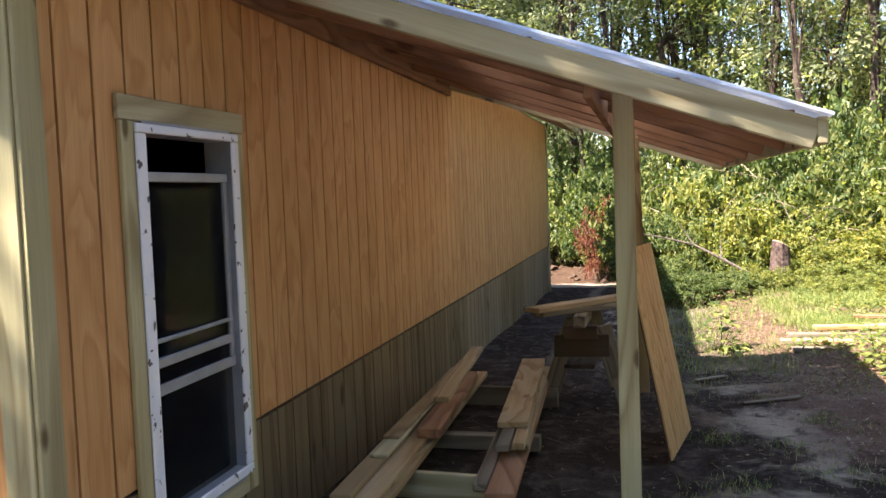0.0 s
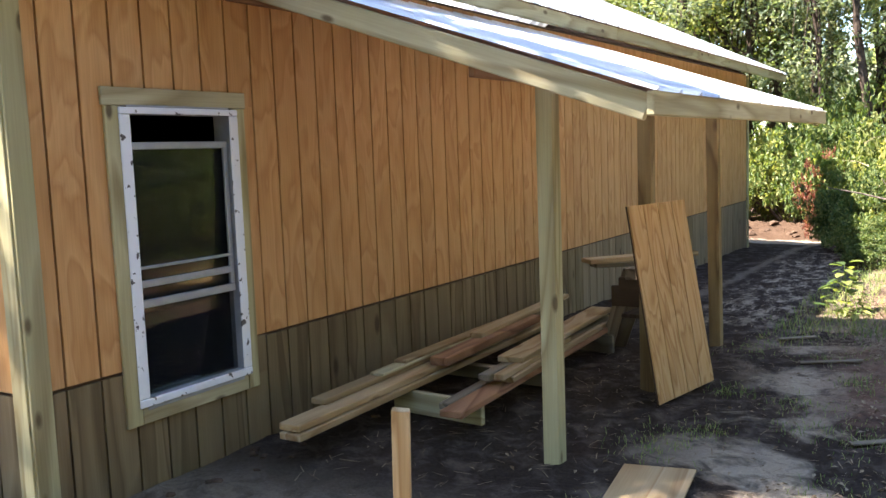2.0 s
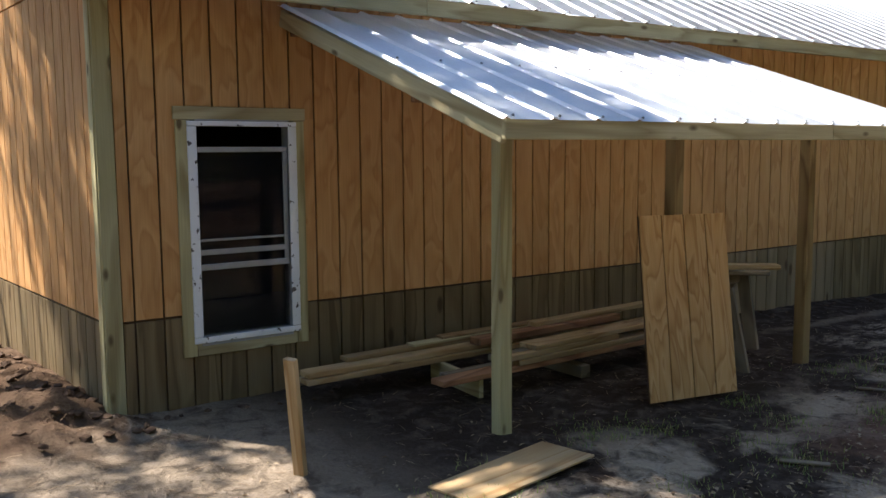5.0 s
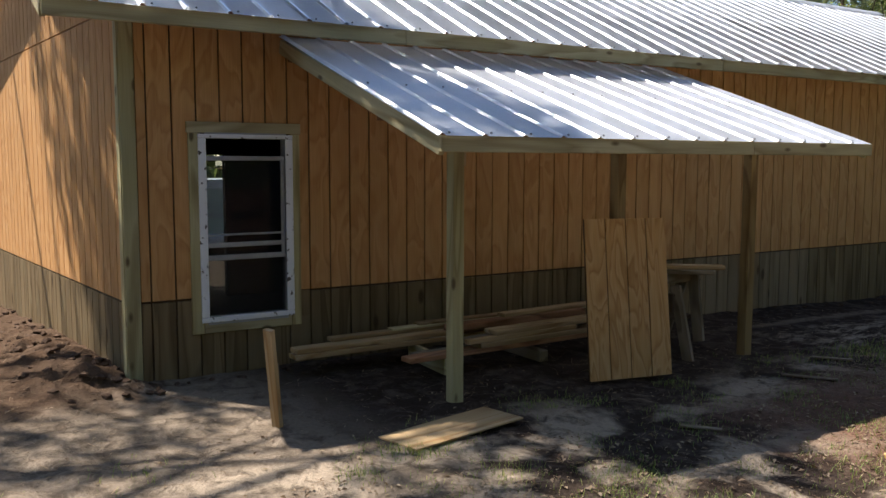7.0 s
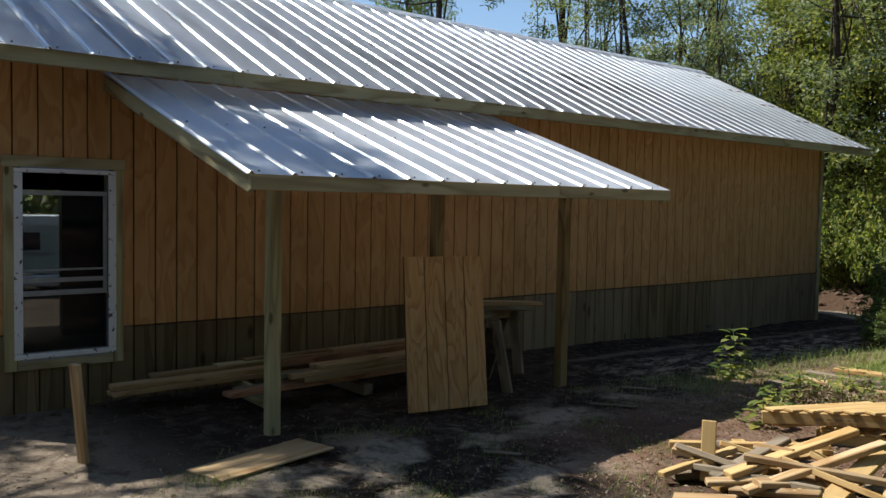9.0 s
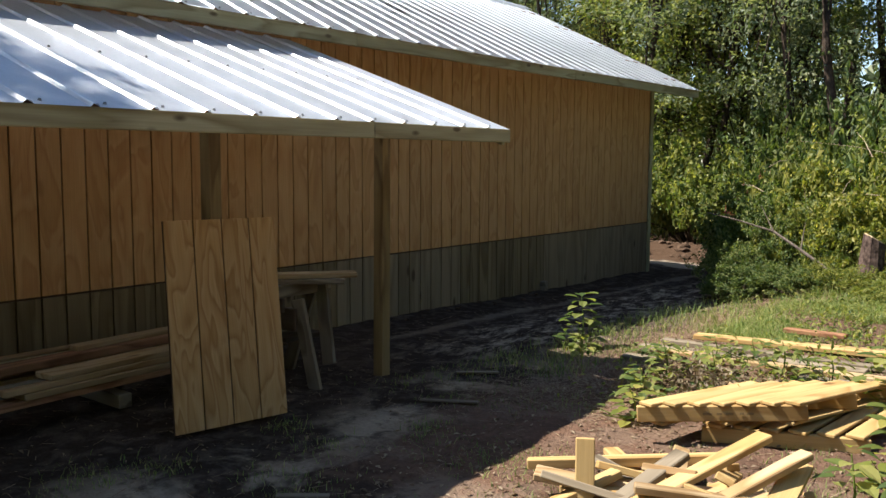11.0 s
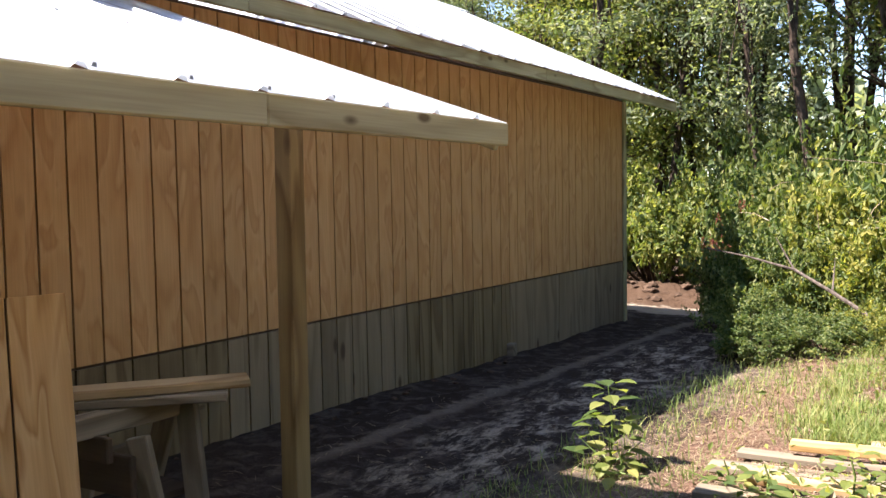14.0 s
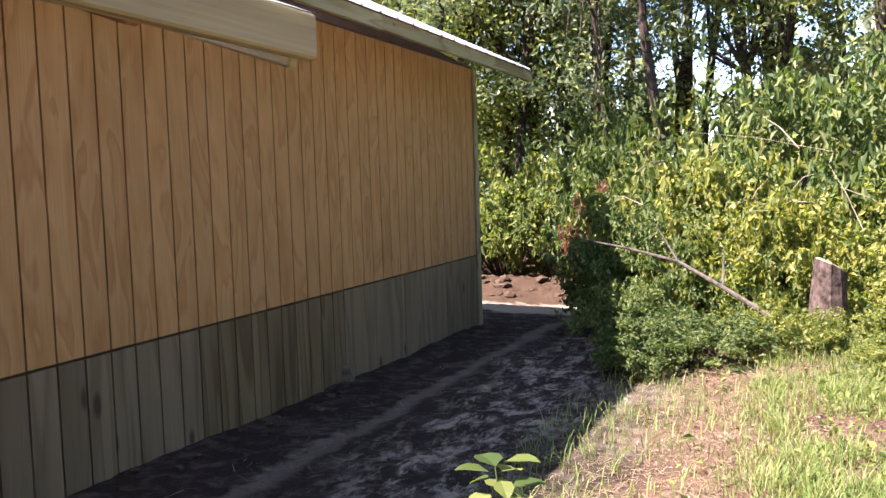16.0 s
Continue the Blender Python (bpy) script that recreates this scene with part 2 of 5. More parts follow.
M_CLOD = plain("dug_soil", (0.035, 0.022, 0.015), (0.14, 0.09, 0.06), 0.95, 0, 14.0, 0.1, 0.5)


def leafy(name, a, b, c, shine=0.35, trans=0.35):
    m = Mat(name, 0.55, 0, shine)
    g = m.n("ShaderNodeNewGeometry")
    oi = m.n("ShaderNodeObjectInfo")
    r = m.math("FRACT", m.math("ADD", g.outputs["Random Per Island"], m.math("MULTIPLY", oi.outputs["Random"], 0.0)))
    col = m.ramp(r, (0.0, a), (0.5, b), (1.0, c))
    col = m.mix(1.0, col, m.ramp(oi.outputs["Random"], (0.0, (0.7, 0.75, 0.7)), (0.5, (1.0, 1.0, 1.0)), (1.0, (1.15, 1.05, 0.8))), "MULTIPLY")
    m.color(col)
    tl, mx = m.n("ShaderNodeBsdfTranslucent"), m.n("ShaderNodeMixShader", Fac=trans)
    m.l(m.mix(1.0, col, (1.35, 1.4, 0.65), "MULTIPLY"), tl.inputs[0])
    m.l(m.b.outputs[0], mx.inputs[1])
    m.l(tl.outputs[0], mx.inputs[2])
    m.l(mx.outputs[0], m.t.nodes["Material Output"].inputs[0])
    return m.m


M_LEAF = leafy("green_leaves", (0.06, 0.095, 0.026), (0.145, 0.185, 0.05), (0.31, 0.30, 0.10), trans=0.45)
M_LEAF_LIGHT = leafy("light_leaves", (0.06, 0.10, 0.028), (0.185, 0.215, 0.052), (0.36, 0.34, 0.11), trans=0.48)
M_LEAF_DARK = leafy("dark_leaves", (0.05, 0.085, 0.025), (0.12, 0.165, 0.05), (0.26, 0.27, 0.10), trans=0.42)
M_LEAF_TALL = leafy("grey_green_leaves", (0.08, 0.11, 0.065), (0.185, 0.22, 0.13), (0.33, 0.34, 0.21), trans=0.48)
M_LEAF_RED = leafy("maroon_leaves", (0.10, 0.03, 0.03), (0.18, 0.06, 0.05), (0.26, 0.14, 0.09))
M_NEEDLE = leafy("pine_needles", (0.06, 0.10, 0.025), (0.11, 0.16, 0.045), (0.18, 0.22, 0.07))
M_GRASS = leafy("grass_blades", (0.09, 0.14, 0.035), (0.16, 0.22, 0.06), (0.34, 0.33, 0.14), 0.25, 0.3)
M_DRY = leafy("dry_leaves", (0.12, 0.075, 0.045), (0.21, 0.145, 0.095), (0.34, 0.26, 0.18), 0.2, 0.15)
M_BRANCH = plain("bare_grey_branch", (0.06, 0.047, 0.038), (0.20, 0.16, 0.13), 0.9, 0, 18.0, 0.1, 0.6)
M_STUMP = plain("stump_bark", (0.03, 0.02, 0.017), (0.16, 0.112, 0.092), 0.95, 0, 16.0, 0.1, 1.0)
M_BARK = plain("bark", (0.03, 0.021, 0.016), (0.11, 0.08, 0.06), 0.95, 0, 12.0, 0.1, 0.8)
M_TWIG = plain("dry_twig", (0.22, 0.16, 0.11), (0.42, 0.33, 0.24), 0.9, 0, 10.0, 0.1)
M_CUT = plain("cut_wood_face", (0.45, 0.32, 0.18), (0.60, 0.46, 0.28), 0.85, 0, 10.0)


# ---- geometry helpers ----
def mesh_of(name, bm, material):
    me = bpy.data.meshes.new(name)
    bm.normal_update()
    bm.to_mesh(me)
    bm.free()
    for x in (material if isinstance(material, (list, tuple)) else [material]):
        me.materials.append(x)
    return me


def part(name, bm, material, parent=None, label="", m=None):
    """One mesh object, under a thing or a part."""
    ob = new(name, bm if isinstance(bm, bpy.types.Mesh) else mesh_of(name, bm, material))
    if parent is not None:
        ob.parent = parent
    if m is not None:
        ob.matrix_local = m
    if label:
        ob["label"] = label
    return ob


def thing(name, label, category, group="", kind="", m=None, data=None):
    ob = new(name, data)
    if m is not None:
        ob.matrix_world = m
    return tagged(ob, label, category, group, kind)


def box(x0, x1, y0, y1, z0, z1, bm=None, bevel=0.0):
    """A box between two corners, its edges eased."""
    bm = bm or bmesh.new()
    r = bmesh.ops.create_cube(bm, size=1.0)
    bmesh.ops.transform(bm, verts=r["verts"], matrix=Matrix.Translation(((x0 + x1) / 2, (y0 + y1) / 2, (z0 + z1) / 2)) @ Matrix.Diagonal((x1 - x0, y1 - y0, z1 - z0, 1)))
    if bevel:
        es = list({e for v in r["verts"] for e in v.link_edges})
        bmesh.ops.bevel(bm, geom=es, offset=bevel, segments=1, affect="EDGES")
    return bm


def tube(pts, radii, sides=7, bm=None):
    """A tapered, bent round bar through points."""
    bm = bm or bmesh.new()
    rings = []
    for i, p in enumerate(pts):
        p = Vector(p)
        d = Vector(pts[min(i + 1, len(pts) - 1)]) - Vector(pts[max(i - 1, 0)])
        q = d.to_track_quat("Z", "Y")
        rings.append([bm.verts.new(p + q @ Vector((math.cos(a) * radii[i], math.sin(a) * radii[i], 0))) for a in [k * math.tau / sides for k in range(sides)]])
    for a, b in zip(rings, rings[1:]):
        for k in range(sides):
            bm.faces.new((a[k], a[(k + 1) % sides], b[(k + 1) % sides], b[k]))
    bm.faces.new(rings[-1])
    bm.faces.new(rings[0][::-1])
    return bm


def between(a, b, up=(0, 0, 1)):
    """The pose whose x axis runs from a to b, at the middle of the two."""
    a, b = Vector(a), Vector(b)
    x = (b - a).normalized()
    y = Vector(up).cross(x).normalized()
    z = x.cross(y)
    m = Matrix((x, y, z)).transposed().to_4x4()
    m.translation = (a + b) / 2
    return m


def board_mesh(length, width, thick, material, name="board", rough_end=0.0):
    """A sawn board, its length along x."""
    bm = box(-length / 2, length / 2, -width / 2, width / 2, -thick / 2, thick / 2, bevel=min(0.005, thick * 0.2))
    if rough_end:
        for v in bm.verts:
            v.co.x += rough_end * (1 if v.co.x > 0 else -1) * math.sin(v.co.y * 90)
    return mesh_of(name, bm, material)


def board(a, b, width, thick, material, label, name="board", group="", category="board", up=(0, 0, 1)):
    me = board_mesh((Vector(b) - Vector(a)).length, width, thick, material, name)
    return thing(name, label, category, group, m=between(a, b, up), data=me)


def stick(a, b, width, thick, material, parent, name, label="", up=(0, 0, 1)):
    me = board_mesh((Vector(b) - Vector(a)).length, width, thick, material, name)
    return part(name, me, None, parent, label, between(a, b, up))


# ---- ground ----
def sstep(a, b, x):
    x = np.clip((x - a) / (b - a), 0, 1)
    return x * x * (3 - 2 * x)


def height(x, y):
    """The lie of the land: level at the porch, falling along the wall, a low bank beside the worn strip."""
    z = -0.012 * np.clip(y - 3, 0, 12) - 0.055 * np.clip(-x - 1.0, 0, 7)
    z = z - 0.05 * sstep(6, 11, y) * sstep(-1, 0, x) * (1 - sstep(2, 3.0, x))
    z = z - 0.055 * np.clip(y - 12.3, 0, 3.2) * (1 - sstep(2.0, 4.0, x))
    z = z + 0.13 * sstep(2.2, 3.6, x) * sstep(3.0, 6.0, y)
    z = z + 0.06 * np.exp(-((y + 0.75) / 0.35) ** 2) * sstep(-7, -5, x) * (1 - sstep(-0.2, 0.6, x)) * 2.0
    z = z + 0.22 * np.exp(-((y - 16.7) / 0.7) ** 2) * (1 - sstep(1.5, 4.0, x)) * sstep(-9, -6, x)
    return z


def ripple(x, y):
    return (0.012 * np.sin(2.1 * x + 1.3 * y) * np.sin(1.7 * y - 0.8 * x) + 0.008 * np.sin(5.3 * x - 3.1 * y + 1.0) * np.sin(4.4 * y + 2.6 * x)
            + 0.005 * np.sin(11.0 * x + 7.0 * y) * np.sin(9.0 * y - 13.0 * x))


def gz(x, y):
    return float(height(np.float64(x), np.float64(y)) + ripple(np.float64(x), np.float64(y)))


def grown(lo, hi, step, far, rate=1.28):
    mid = list(np.arange(lo, hi + step / 2, step))
    out, d, p = [], step, hi
    while p < far:
        d *= rate
        p += d
        out.append(p)
    left, d, p = [], step, lo
    while p > -far:
        d *= rate
        p -= d
        left.append(p)
    return np.array(left[::-1] + mid + out)


def build_ground():
    xs, ys = grown(-5.8, 7.5, 0.07, 400), grown(-2.5, 18.0, 0.08, 400)
    gx, gy = np.meshgrid(xs, ys)
    z = height(gx, gy)
    near = (np.abs(gx) < 30) & (np.abs(gy) < 40)
    rng = np.random.default_rng(4)
    z = z + np.where(near, ripple(gx, gy), 0)
    mound = np.exp(-((gy - 0.068 * gx + 0.8) / 0.35) ** 2) * (gx < 0.5) * (gx > -5.9)
    lump = sum(np.sin(gx * f + p) * np.sin(gy * g + p * 1.7) / k for k, (f, g, p) in enumerate(((9.1, 12.3, 0.4), (17.7, 21.1, 1.9), (31.0, 27.0, 3.3), (44.0, 51.0, 5.1)), 1))
    z = z + mound * (0.04 * lump + rng.normal(0, 0.016, z.shape))
    dirt = np.exp(-((gy - 16.7) / 0.8) ** 2) * (gx < 3) * (gx > -5.9)
    z = z + dirt * (0.03 * lump + rng.normal(0, 0.016, z.shape))
    fine = (gx > -1.2) & (gx < 7.6) & (gy > -2.6) & (gy < 17.8)
    z = z + np.where(fine, rng.normal(0, 0.0045, z.shape), 0)
    co = np.stack([gx, gy, z], -1).reshape(-1, 3)
    nx, ny = len(xs), len(ys)
    i = np.arange(nx * ny).reshape(ny, nx)
    f = np.stack([i[:-1, :-1], i[:-1, 1:], i[1:, 1:], i[1:, :-1]], -1).reshape(-1, 4)
    me = bpy.data.meshes.new("ground")
    me.from_pydata(co.tolist(), [], f.tolist())
    me.polygons.foreach_set("use_smooth", [True] * len(me.polygons))
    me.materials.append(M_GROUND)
    tagged(new("ground", me), "sandy soil yard with dark earth, pale patches and litter", "ground", kind="structure")


build_ground()

# ---- the house ----
Y0, Y1, XW = -0.46, 12.63, -5.6        # gable near, gable far, west wall
EAVE_X, EAVE_Z, RIDGE_X, RIDGE_Z = 0.49, 2.70, -2.85, 4.32
SLOPE = (RIDGE_Z - EAVE_Z) / (EAVE_X - RIDGE_X)
RAKE0, RAKE1 = -1.05, 13.32
GROOVE = 0.183
SEAM = 0.61
WIN = (0.07, 0.832, 0.397, 1.885)      # window opening: y0, y1, z0, z1
TOP = 2.70
SIDE = 0.016


def wall_bottom(y):
    return 0.0 - 0.019 * max(0.0, y - 0.0) - 0.02


def roof_z(x):
    """The underside of the main roof's sheets."""
    return EAVE_Z + (EAVE_X - (x if x > RIDGE_X else 2 * RIDGE_X - x)) * SLOPE


def slab(name, pieces, material, label):
    bm = bmesh.new()
    for p in pieces:
        box(*p, bm=bm)
    return tagged(part(name, bm, material), label, "wall", kind="structure")


T = 0.12
wall_east = slab("wall_east", [(-T, -SIDE, Y0 + 0.1, WIN[0], -0.45, TOP), (-T, -SIDE, WIN[1], Y1 - 0.1, -0.45, TOP),
                               (-T, -SIDE, WIN[0], WIN[1], -0.45, WIN[2]), (-T, -SIDE, WIN[0], WIN[1], WIN[3], TOP)], M_BACK,
                 "long house wall in grooved tan plywood over grey-green treated skirting")
DOOR = (2.12 - 0.92, 2.12)
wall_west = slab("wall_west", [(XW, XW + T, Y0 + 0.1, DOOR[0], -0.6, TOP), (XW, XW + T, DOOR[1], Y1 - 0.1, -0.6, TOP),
                               (XW, XW + T, DOOR[0], DOOR[1], 1.75, TOP)], M_INSIDE_SHADE, "unlined back wall with an open doorway, indoor shade put into its colour")


def gable_back(name, y, label):
    bm = bmesh.new()
    ring = [(XW, -0.6), (-SIDE, -0.6), (-SIDE, TOP), (RIDGE_X, RIDGE_Z - 0.05), (XW, TOP)]
    a = [bm.verts.new((x, y - 0.05, z)) for x, z in ring]
    b = [bm.verts.new((x, y + 0.05, z)) for x, z in ring]
    bm.faces.new(a)
    bm.faces.new(b[::-1])
    for i in range(5):
        j = (i + 1) % 5
        bm.faces.new((a[j], a[i], b[i], b[j]))
    bmesh.ops.recalc_face_normals(bm, faces=bm.faces)
    return tagged(part(name, bm, M_BACK), label, "wall", kind="structure")


wall_south = gable_back("wall_south", Y0 + 0.07, "sunlit gable wall in grooved tan plywood with treated skirting")
wall_north = gable_back("wall_north", Y1 - 0.07, "far gable wall of the house in tan plywood")
tagged(part("floor", box(XW, -T, Y0 + 0.15, Y1 - 0.15, -0.62, -0.42), M_INSIDE_SHADE), "bare floor inside the house, indoor shade put into its colour", "floor", kind="structure")

STRIPS = {}


def strip(parent, y, w, z0, z1, material, face="east", x=0.0):
    """One band of grooved siding between two grooves."""
    key = (round(w, 3), round(z1 - z0, 2), material.name, face)
    if key not in STRIPS:
        h = round(z1 - z0, 2)
        g = 0.0065
        if face == "east":
            bm = box(-SIDE, 0, g, w - g, 0, h)
        else:
            bm = box(g, w - g, 0, SIDE, 0, h)
        STRIPS[key] = mesh_of("plank", bm, material)
    return part("plank", STRIPS[key], None, parent, m=Matrix.Translation((0, y, z0) if face == "east" else (x, y, z0)))


def clad_east():
    edges = [Y0 + 0.085] + [GROOVE * i - 0.113 for i in range(-2, 72) if Y0 + 0.1 < GROOVE * i - 0.113 < Y1 - 0.1] + [Y1 - 0.085]
    low = [e for e in edges if e < 9.35] + [9.4, 10.58, 11.62, Y1 - 0.085]
    jobs = [(p, q, True) for p, q in zip(low, low[1:])] + [(p, q, False) for p, q in zip(edges, edges[1:])]
    for a, b, skirt in jobs:
        zb = round(wall_bottom((a + b) / 2) / 0.02) * 0.02
        if 8.95 < a < 9.2:
            zb += 0.1
        for z0, z1, mat in (((zb, SEAM - 0.007, M_SKIRT_B if 5.4 < a < 7.45 or a > 9.3 else M_SKIRT),) if skirt else ((SEAM + 0.007, TOP - 0.02, M_SIDING),)):
            segs = [(a, b)]
            if b > WIN[0] and a < WIN[1]:
                for lo, hi in ((z0, min(z1, WIN[2])), (max(z0, WIN[3]), z1)):
                    if hi - lo > 0.02:
                        strip(wall_east, a, b - a, lo, hi, mat)
                for s, e in ((a, min(b, WIN[0])), (max(a, WIN[1]), b)):
                    if e - s > 0.02:
                        strip(wall_east, s, e - s, max(z0, WIN[2]), min(z1, WIN[3]), mat)
            else:
                strip(wall_east, a, b - a, z0, z1, mat)


def clad_south():
    x = -0.085
    seam2 = 2.76
    while x > XW + 0.2:
        a = x - GROOVE
        strip(wall_south, Y0, GROOVE, -0.4, SEAM - 0.007, M_SKIRT, "south", a)
        strip(wall_south, Y0, GROOVE, SEAM + 0.007, min(seam2, round(roof_z(x) - 0.06, 2)), M_SIDING, "south", a)
        top = round(min(roof_z(a), roof_z(x)) - 0.04, 2)
        if top > seam2 + 0.06:
            strip(wall_south, Y0, GROOVE, seam2 + 0.01, top, M_SIDING, "south", a)
        x = a


clad_east()
clad_south()
# the gable stands a few degrees out of square
wall_south.matrix_world = Matrix.Translation((0, Y0, 0)) @ pose(0, 0, 0, 0, 0, 3.9) @ Matrix.Translation((0, -Y0, 0))

trim_label = "greenish treated pine corner board beside the siding"
for name, b in (("trim_corner_1", (0.001, 0.02, Y0 - 0.022, Y0 + 0.083, -0.05, TOP - 0.02)), ("trim_corner_2", (-0.1, 0.0, Y0 - 0.03, Y0 - 0.009, -0.05, TOP - 0.02)),
                ("trim_corner_3", (0.001, 0.02, Y1 - 0.083, Y1 + 0.02, -0.26, TOP - 0.02)), ("trim_corner_4", (XW - 0.02, XW + 0.09, Y0 - 0.405, Y0 - 0.385, -0.5, TOP))):
    tagged(part(name, box(*b, bevel=0.003), M_TREATED_V), trim_label, "trim", kind="structure")


# ---- window ----
def build_window():
    y0, y1, z0, z1 = WIN
    w = thing("window_1", "white chipped aluminium window in a treated pine surround", "window", kind="structure")
    # surround boards: head on top, legs, sill board
    for n, b in (("window_trim", (0.002, 0.022, -0.012, 0.905, z1 - 0.012, 1.957)), ("window_trim", (0.002, 0.021, 0.0, y0 + 0.02, 0.335, z1 - 0.014)),
                 ("window_trim", (0.002, 0.021, y1 - 0.02, 0.895, 0.335, z1 - 0.014)), ("window_sill", (0.002, 0.020, y0 + 0.022, y1 - 0.022, 0.335, z0 + 0.02))):
        me = box(*b, bevel=0.003)
        horizontal = (b[3] - b[2]) > (b[5] - b[4])
        if horizontal:
            c = Vector(((b[0] + b[1]) / 2, (b[2] + b[3]) / 2, (b[4] + b[5]) / 2))
            bm = box(-(b[3] - b[2]) / 2, (b[3] - b[2]) / 2, -(b[1] - b[0]) / 2, (b[1] - b[0]) / 2, -(b[5] - b[4]) / 2, (b[5] - b[4]) / 2, bevel=0.003)
            me.free()
            part(n, bm, M_TREATED, w, "greenish treated pine board", Matrix.Translation(c) @ pose(0, 0, 0, 0, 0, 90))
        else:
            part(n, me, M_TREATED_V, w, "greenish treated pine board")
    f = 0.062
    for b in ((0.023, 0.034, y0, y1, z1 - f + 0.01, z1 - 0.02), (0.023, 0.034, y0, y1, z0 + 0.022, z0 + 0.022 + 0.04),
              (0.023, 0.033, y0, y0 + f, z0 + 0.064, z1 - f + 0.008), (0.023, 0.033, y1 - f, y1, z0 + 0.064, z1 - f + 0.008)):
        part("window_frame", box(*b, bevel=0.004), M_WHITE, w, "chipped white frame")
    a, b = y0 + f, y1 - f
    zb, zt = z0 + 0.064, z1 - f + 0.008
    for s in ((-0.10, 0.022, y0 + 0.002, a - 0.01, z0 + 0.02, z1 - 0.02), (-0.10, 0.022, b + 0.01, y1 - 0.002, z0 + 0.02, z1 - 0.02)):
        part("jamb", box(*s, bevel=0.002), M_RAIL, w, "grey aluminium jamb")
    part("jamb", box(-0.1, 0.022, a - 0.01, b + 0.01, z0 + 0.002, zb - 0.004, bevel=0.002), M_RAIL, w)
    part("jamb", box(-0.1, 0.022, a - 0.01, b + 0.01, zt + 0.004, z1 - 0.003, bevel=0.002), M_RAIL, w)
    rails = ((0.006, 1.665, 1.70), (0.004, 1.085, 1.10), (0.002, 0.995, 1.03), (0.004, 0.895, 0.935))
    for x, lo, hi in rails:
        part("sash_rail", box(x - 0.018, x, a, b, lo, hi, bevel=0.003), M_RAIL, w, "grey aluminium sash rail")
    part("sash_stile", box(-0.012, 0.003, b - 0.03, b, 0.936, 1.664, bevel=0.003), M_RAIL, w)
    for x, lo, hi in ((-0.028, 1.03, 1.665), (-0.05, zb, 1.0)):
        g = part("pane", box(x - 0.002, x + 0.002, a, b - 0.001, lo, hi), M_GLASS, w, "clear window glass")
        g.visible_shadow = False
    part("insect_screen", box(-0.0185, -0.0175, a, b, zb, 1.69), M_SCREEN, w, "dark fine insect screen")


build_window()


# ---- roofs ----
def sheet_mesh(width, length, pitch=0.3, rib=0.016, name="roof_panel"):
    """Ribbed sheet metal: x across the ribs, y down the slope, with low stiffening ridges between ribs."""
    prof = []
    n = int(round(width / pitch))
    for i in range(n):
        x = i * pitch
        prof += [(x, 0), (x + 0.08, 0.0), (x + pitch - 0.052, 0), (x + pitch - 0.038, rib), (x + pitch - 0.018, rib), (x + pitch - 0.004, 0.001)]
    prof.append((n * pitch + 0.012, 0.001))
    bm = bmesh.new()
    rows = []
    for y in (0, length / 2, length):
        rows.append([bm.verts.new((x, y, z)) for x, z in prof])
    for r, s in zip(rows, rows[1:]):
        for i in range(len(prof) - 1):
            bm.faces.new((r[i], r[i + 1], s[i + 1], s[i]))
    bmesh.ops.solidify(bm, geom=bm.faces[:], thickness=-0.0012)
    bmesh.ops.recalc_face_normals(bm, faces=bm.faces[:])
    return mesh_of(name, bm, M_METAL)


def roof_frame(eave, ridge, y):
    """Pose for a sheet: its x runs along the eave, its y down the slope from the ridge."""
    down = (Vector(eave) - Vector(ridge))
    yv = Vector((down.x, 0, down.z)).normalized()
    xv = Vector((0, 1, 0))
    zv = xv.cross(yv)
    if zv.z < 0:
        xv = -xv
        zv = xv.cross(yv)
    m = Matrix((xv, yv, zv)).transposed().to_4x4()
    m.translation = (ridge[0], y, ridge[1] if len(ridge) == 2 else ridge[2])
    return m


def screws(parent, m, width, rows, pitch=0.3):
    """Screw heads with washers beside the ribs, one part a row."""
    for yy in rows:
        bm = bmesh.new()
        for i in range(int(round(width / pitch))):
            r = bmesh.ops.create_cone(bm, segments=6, radius1=0.009, radius2=0.006, depth=0.010, cap_ends=True)
            bmesh.ops.translate(bm, verts=r["verts"], vec=(i * pitch + 0.2, yy, 0.006))
        part("screw_row", bm, M_SCREW, parent, "row of dark roofing screws", m)


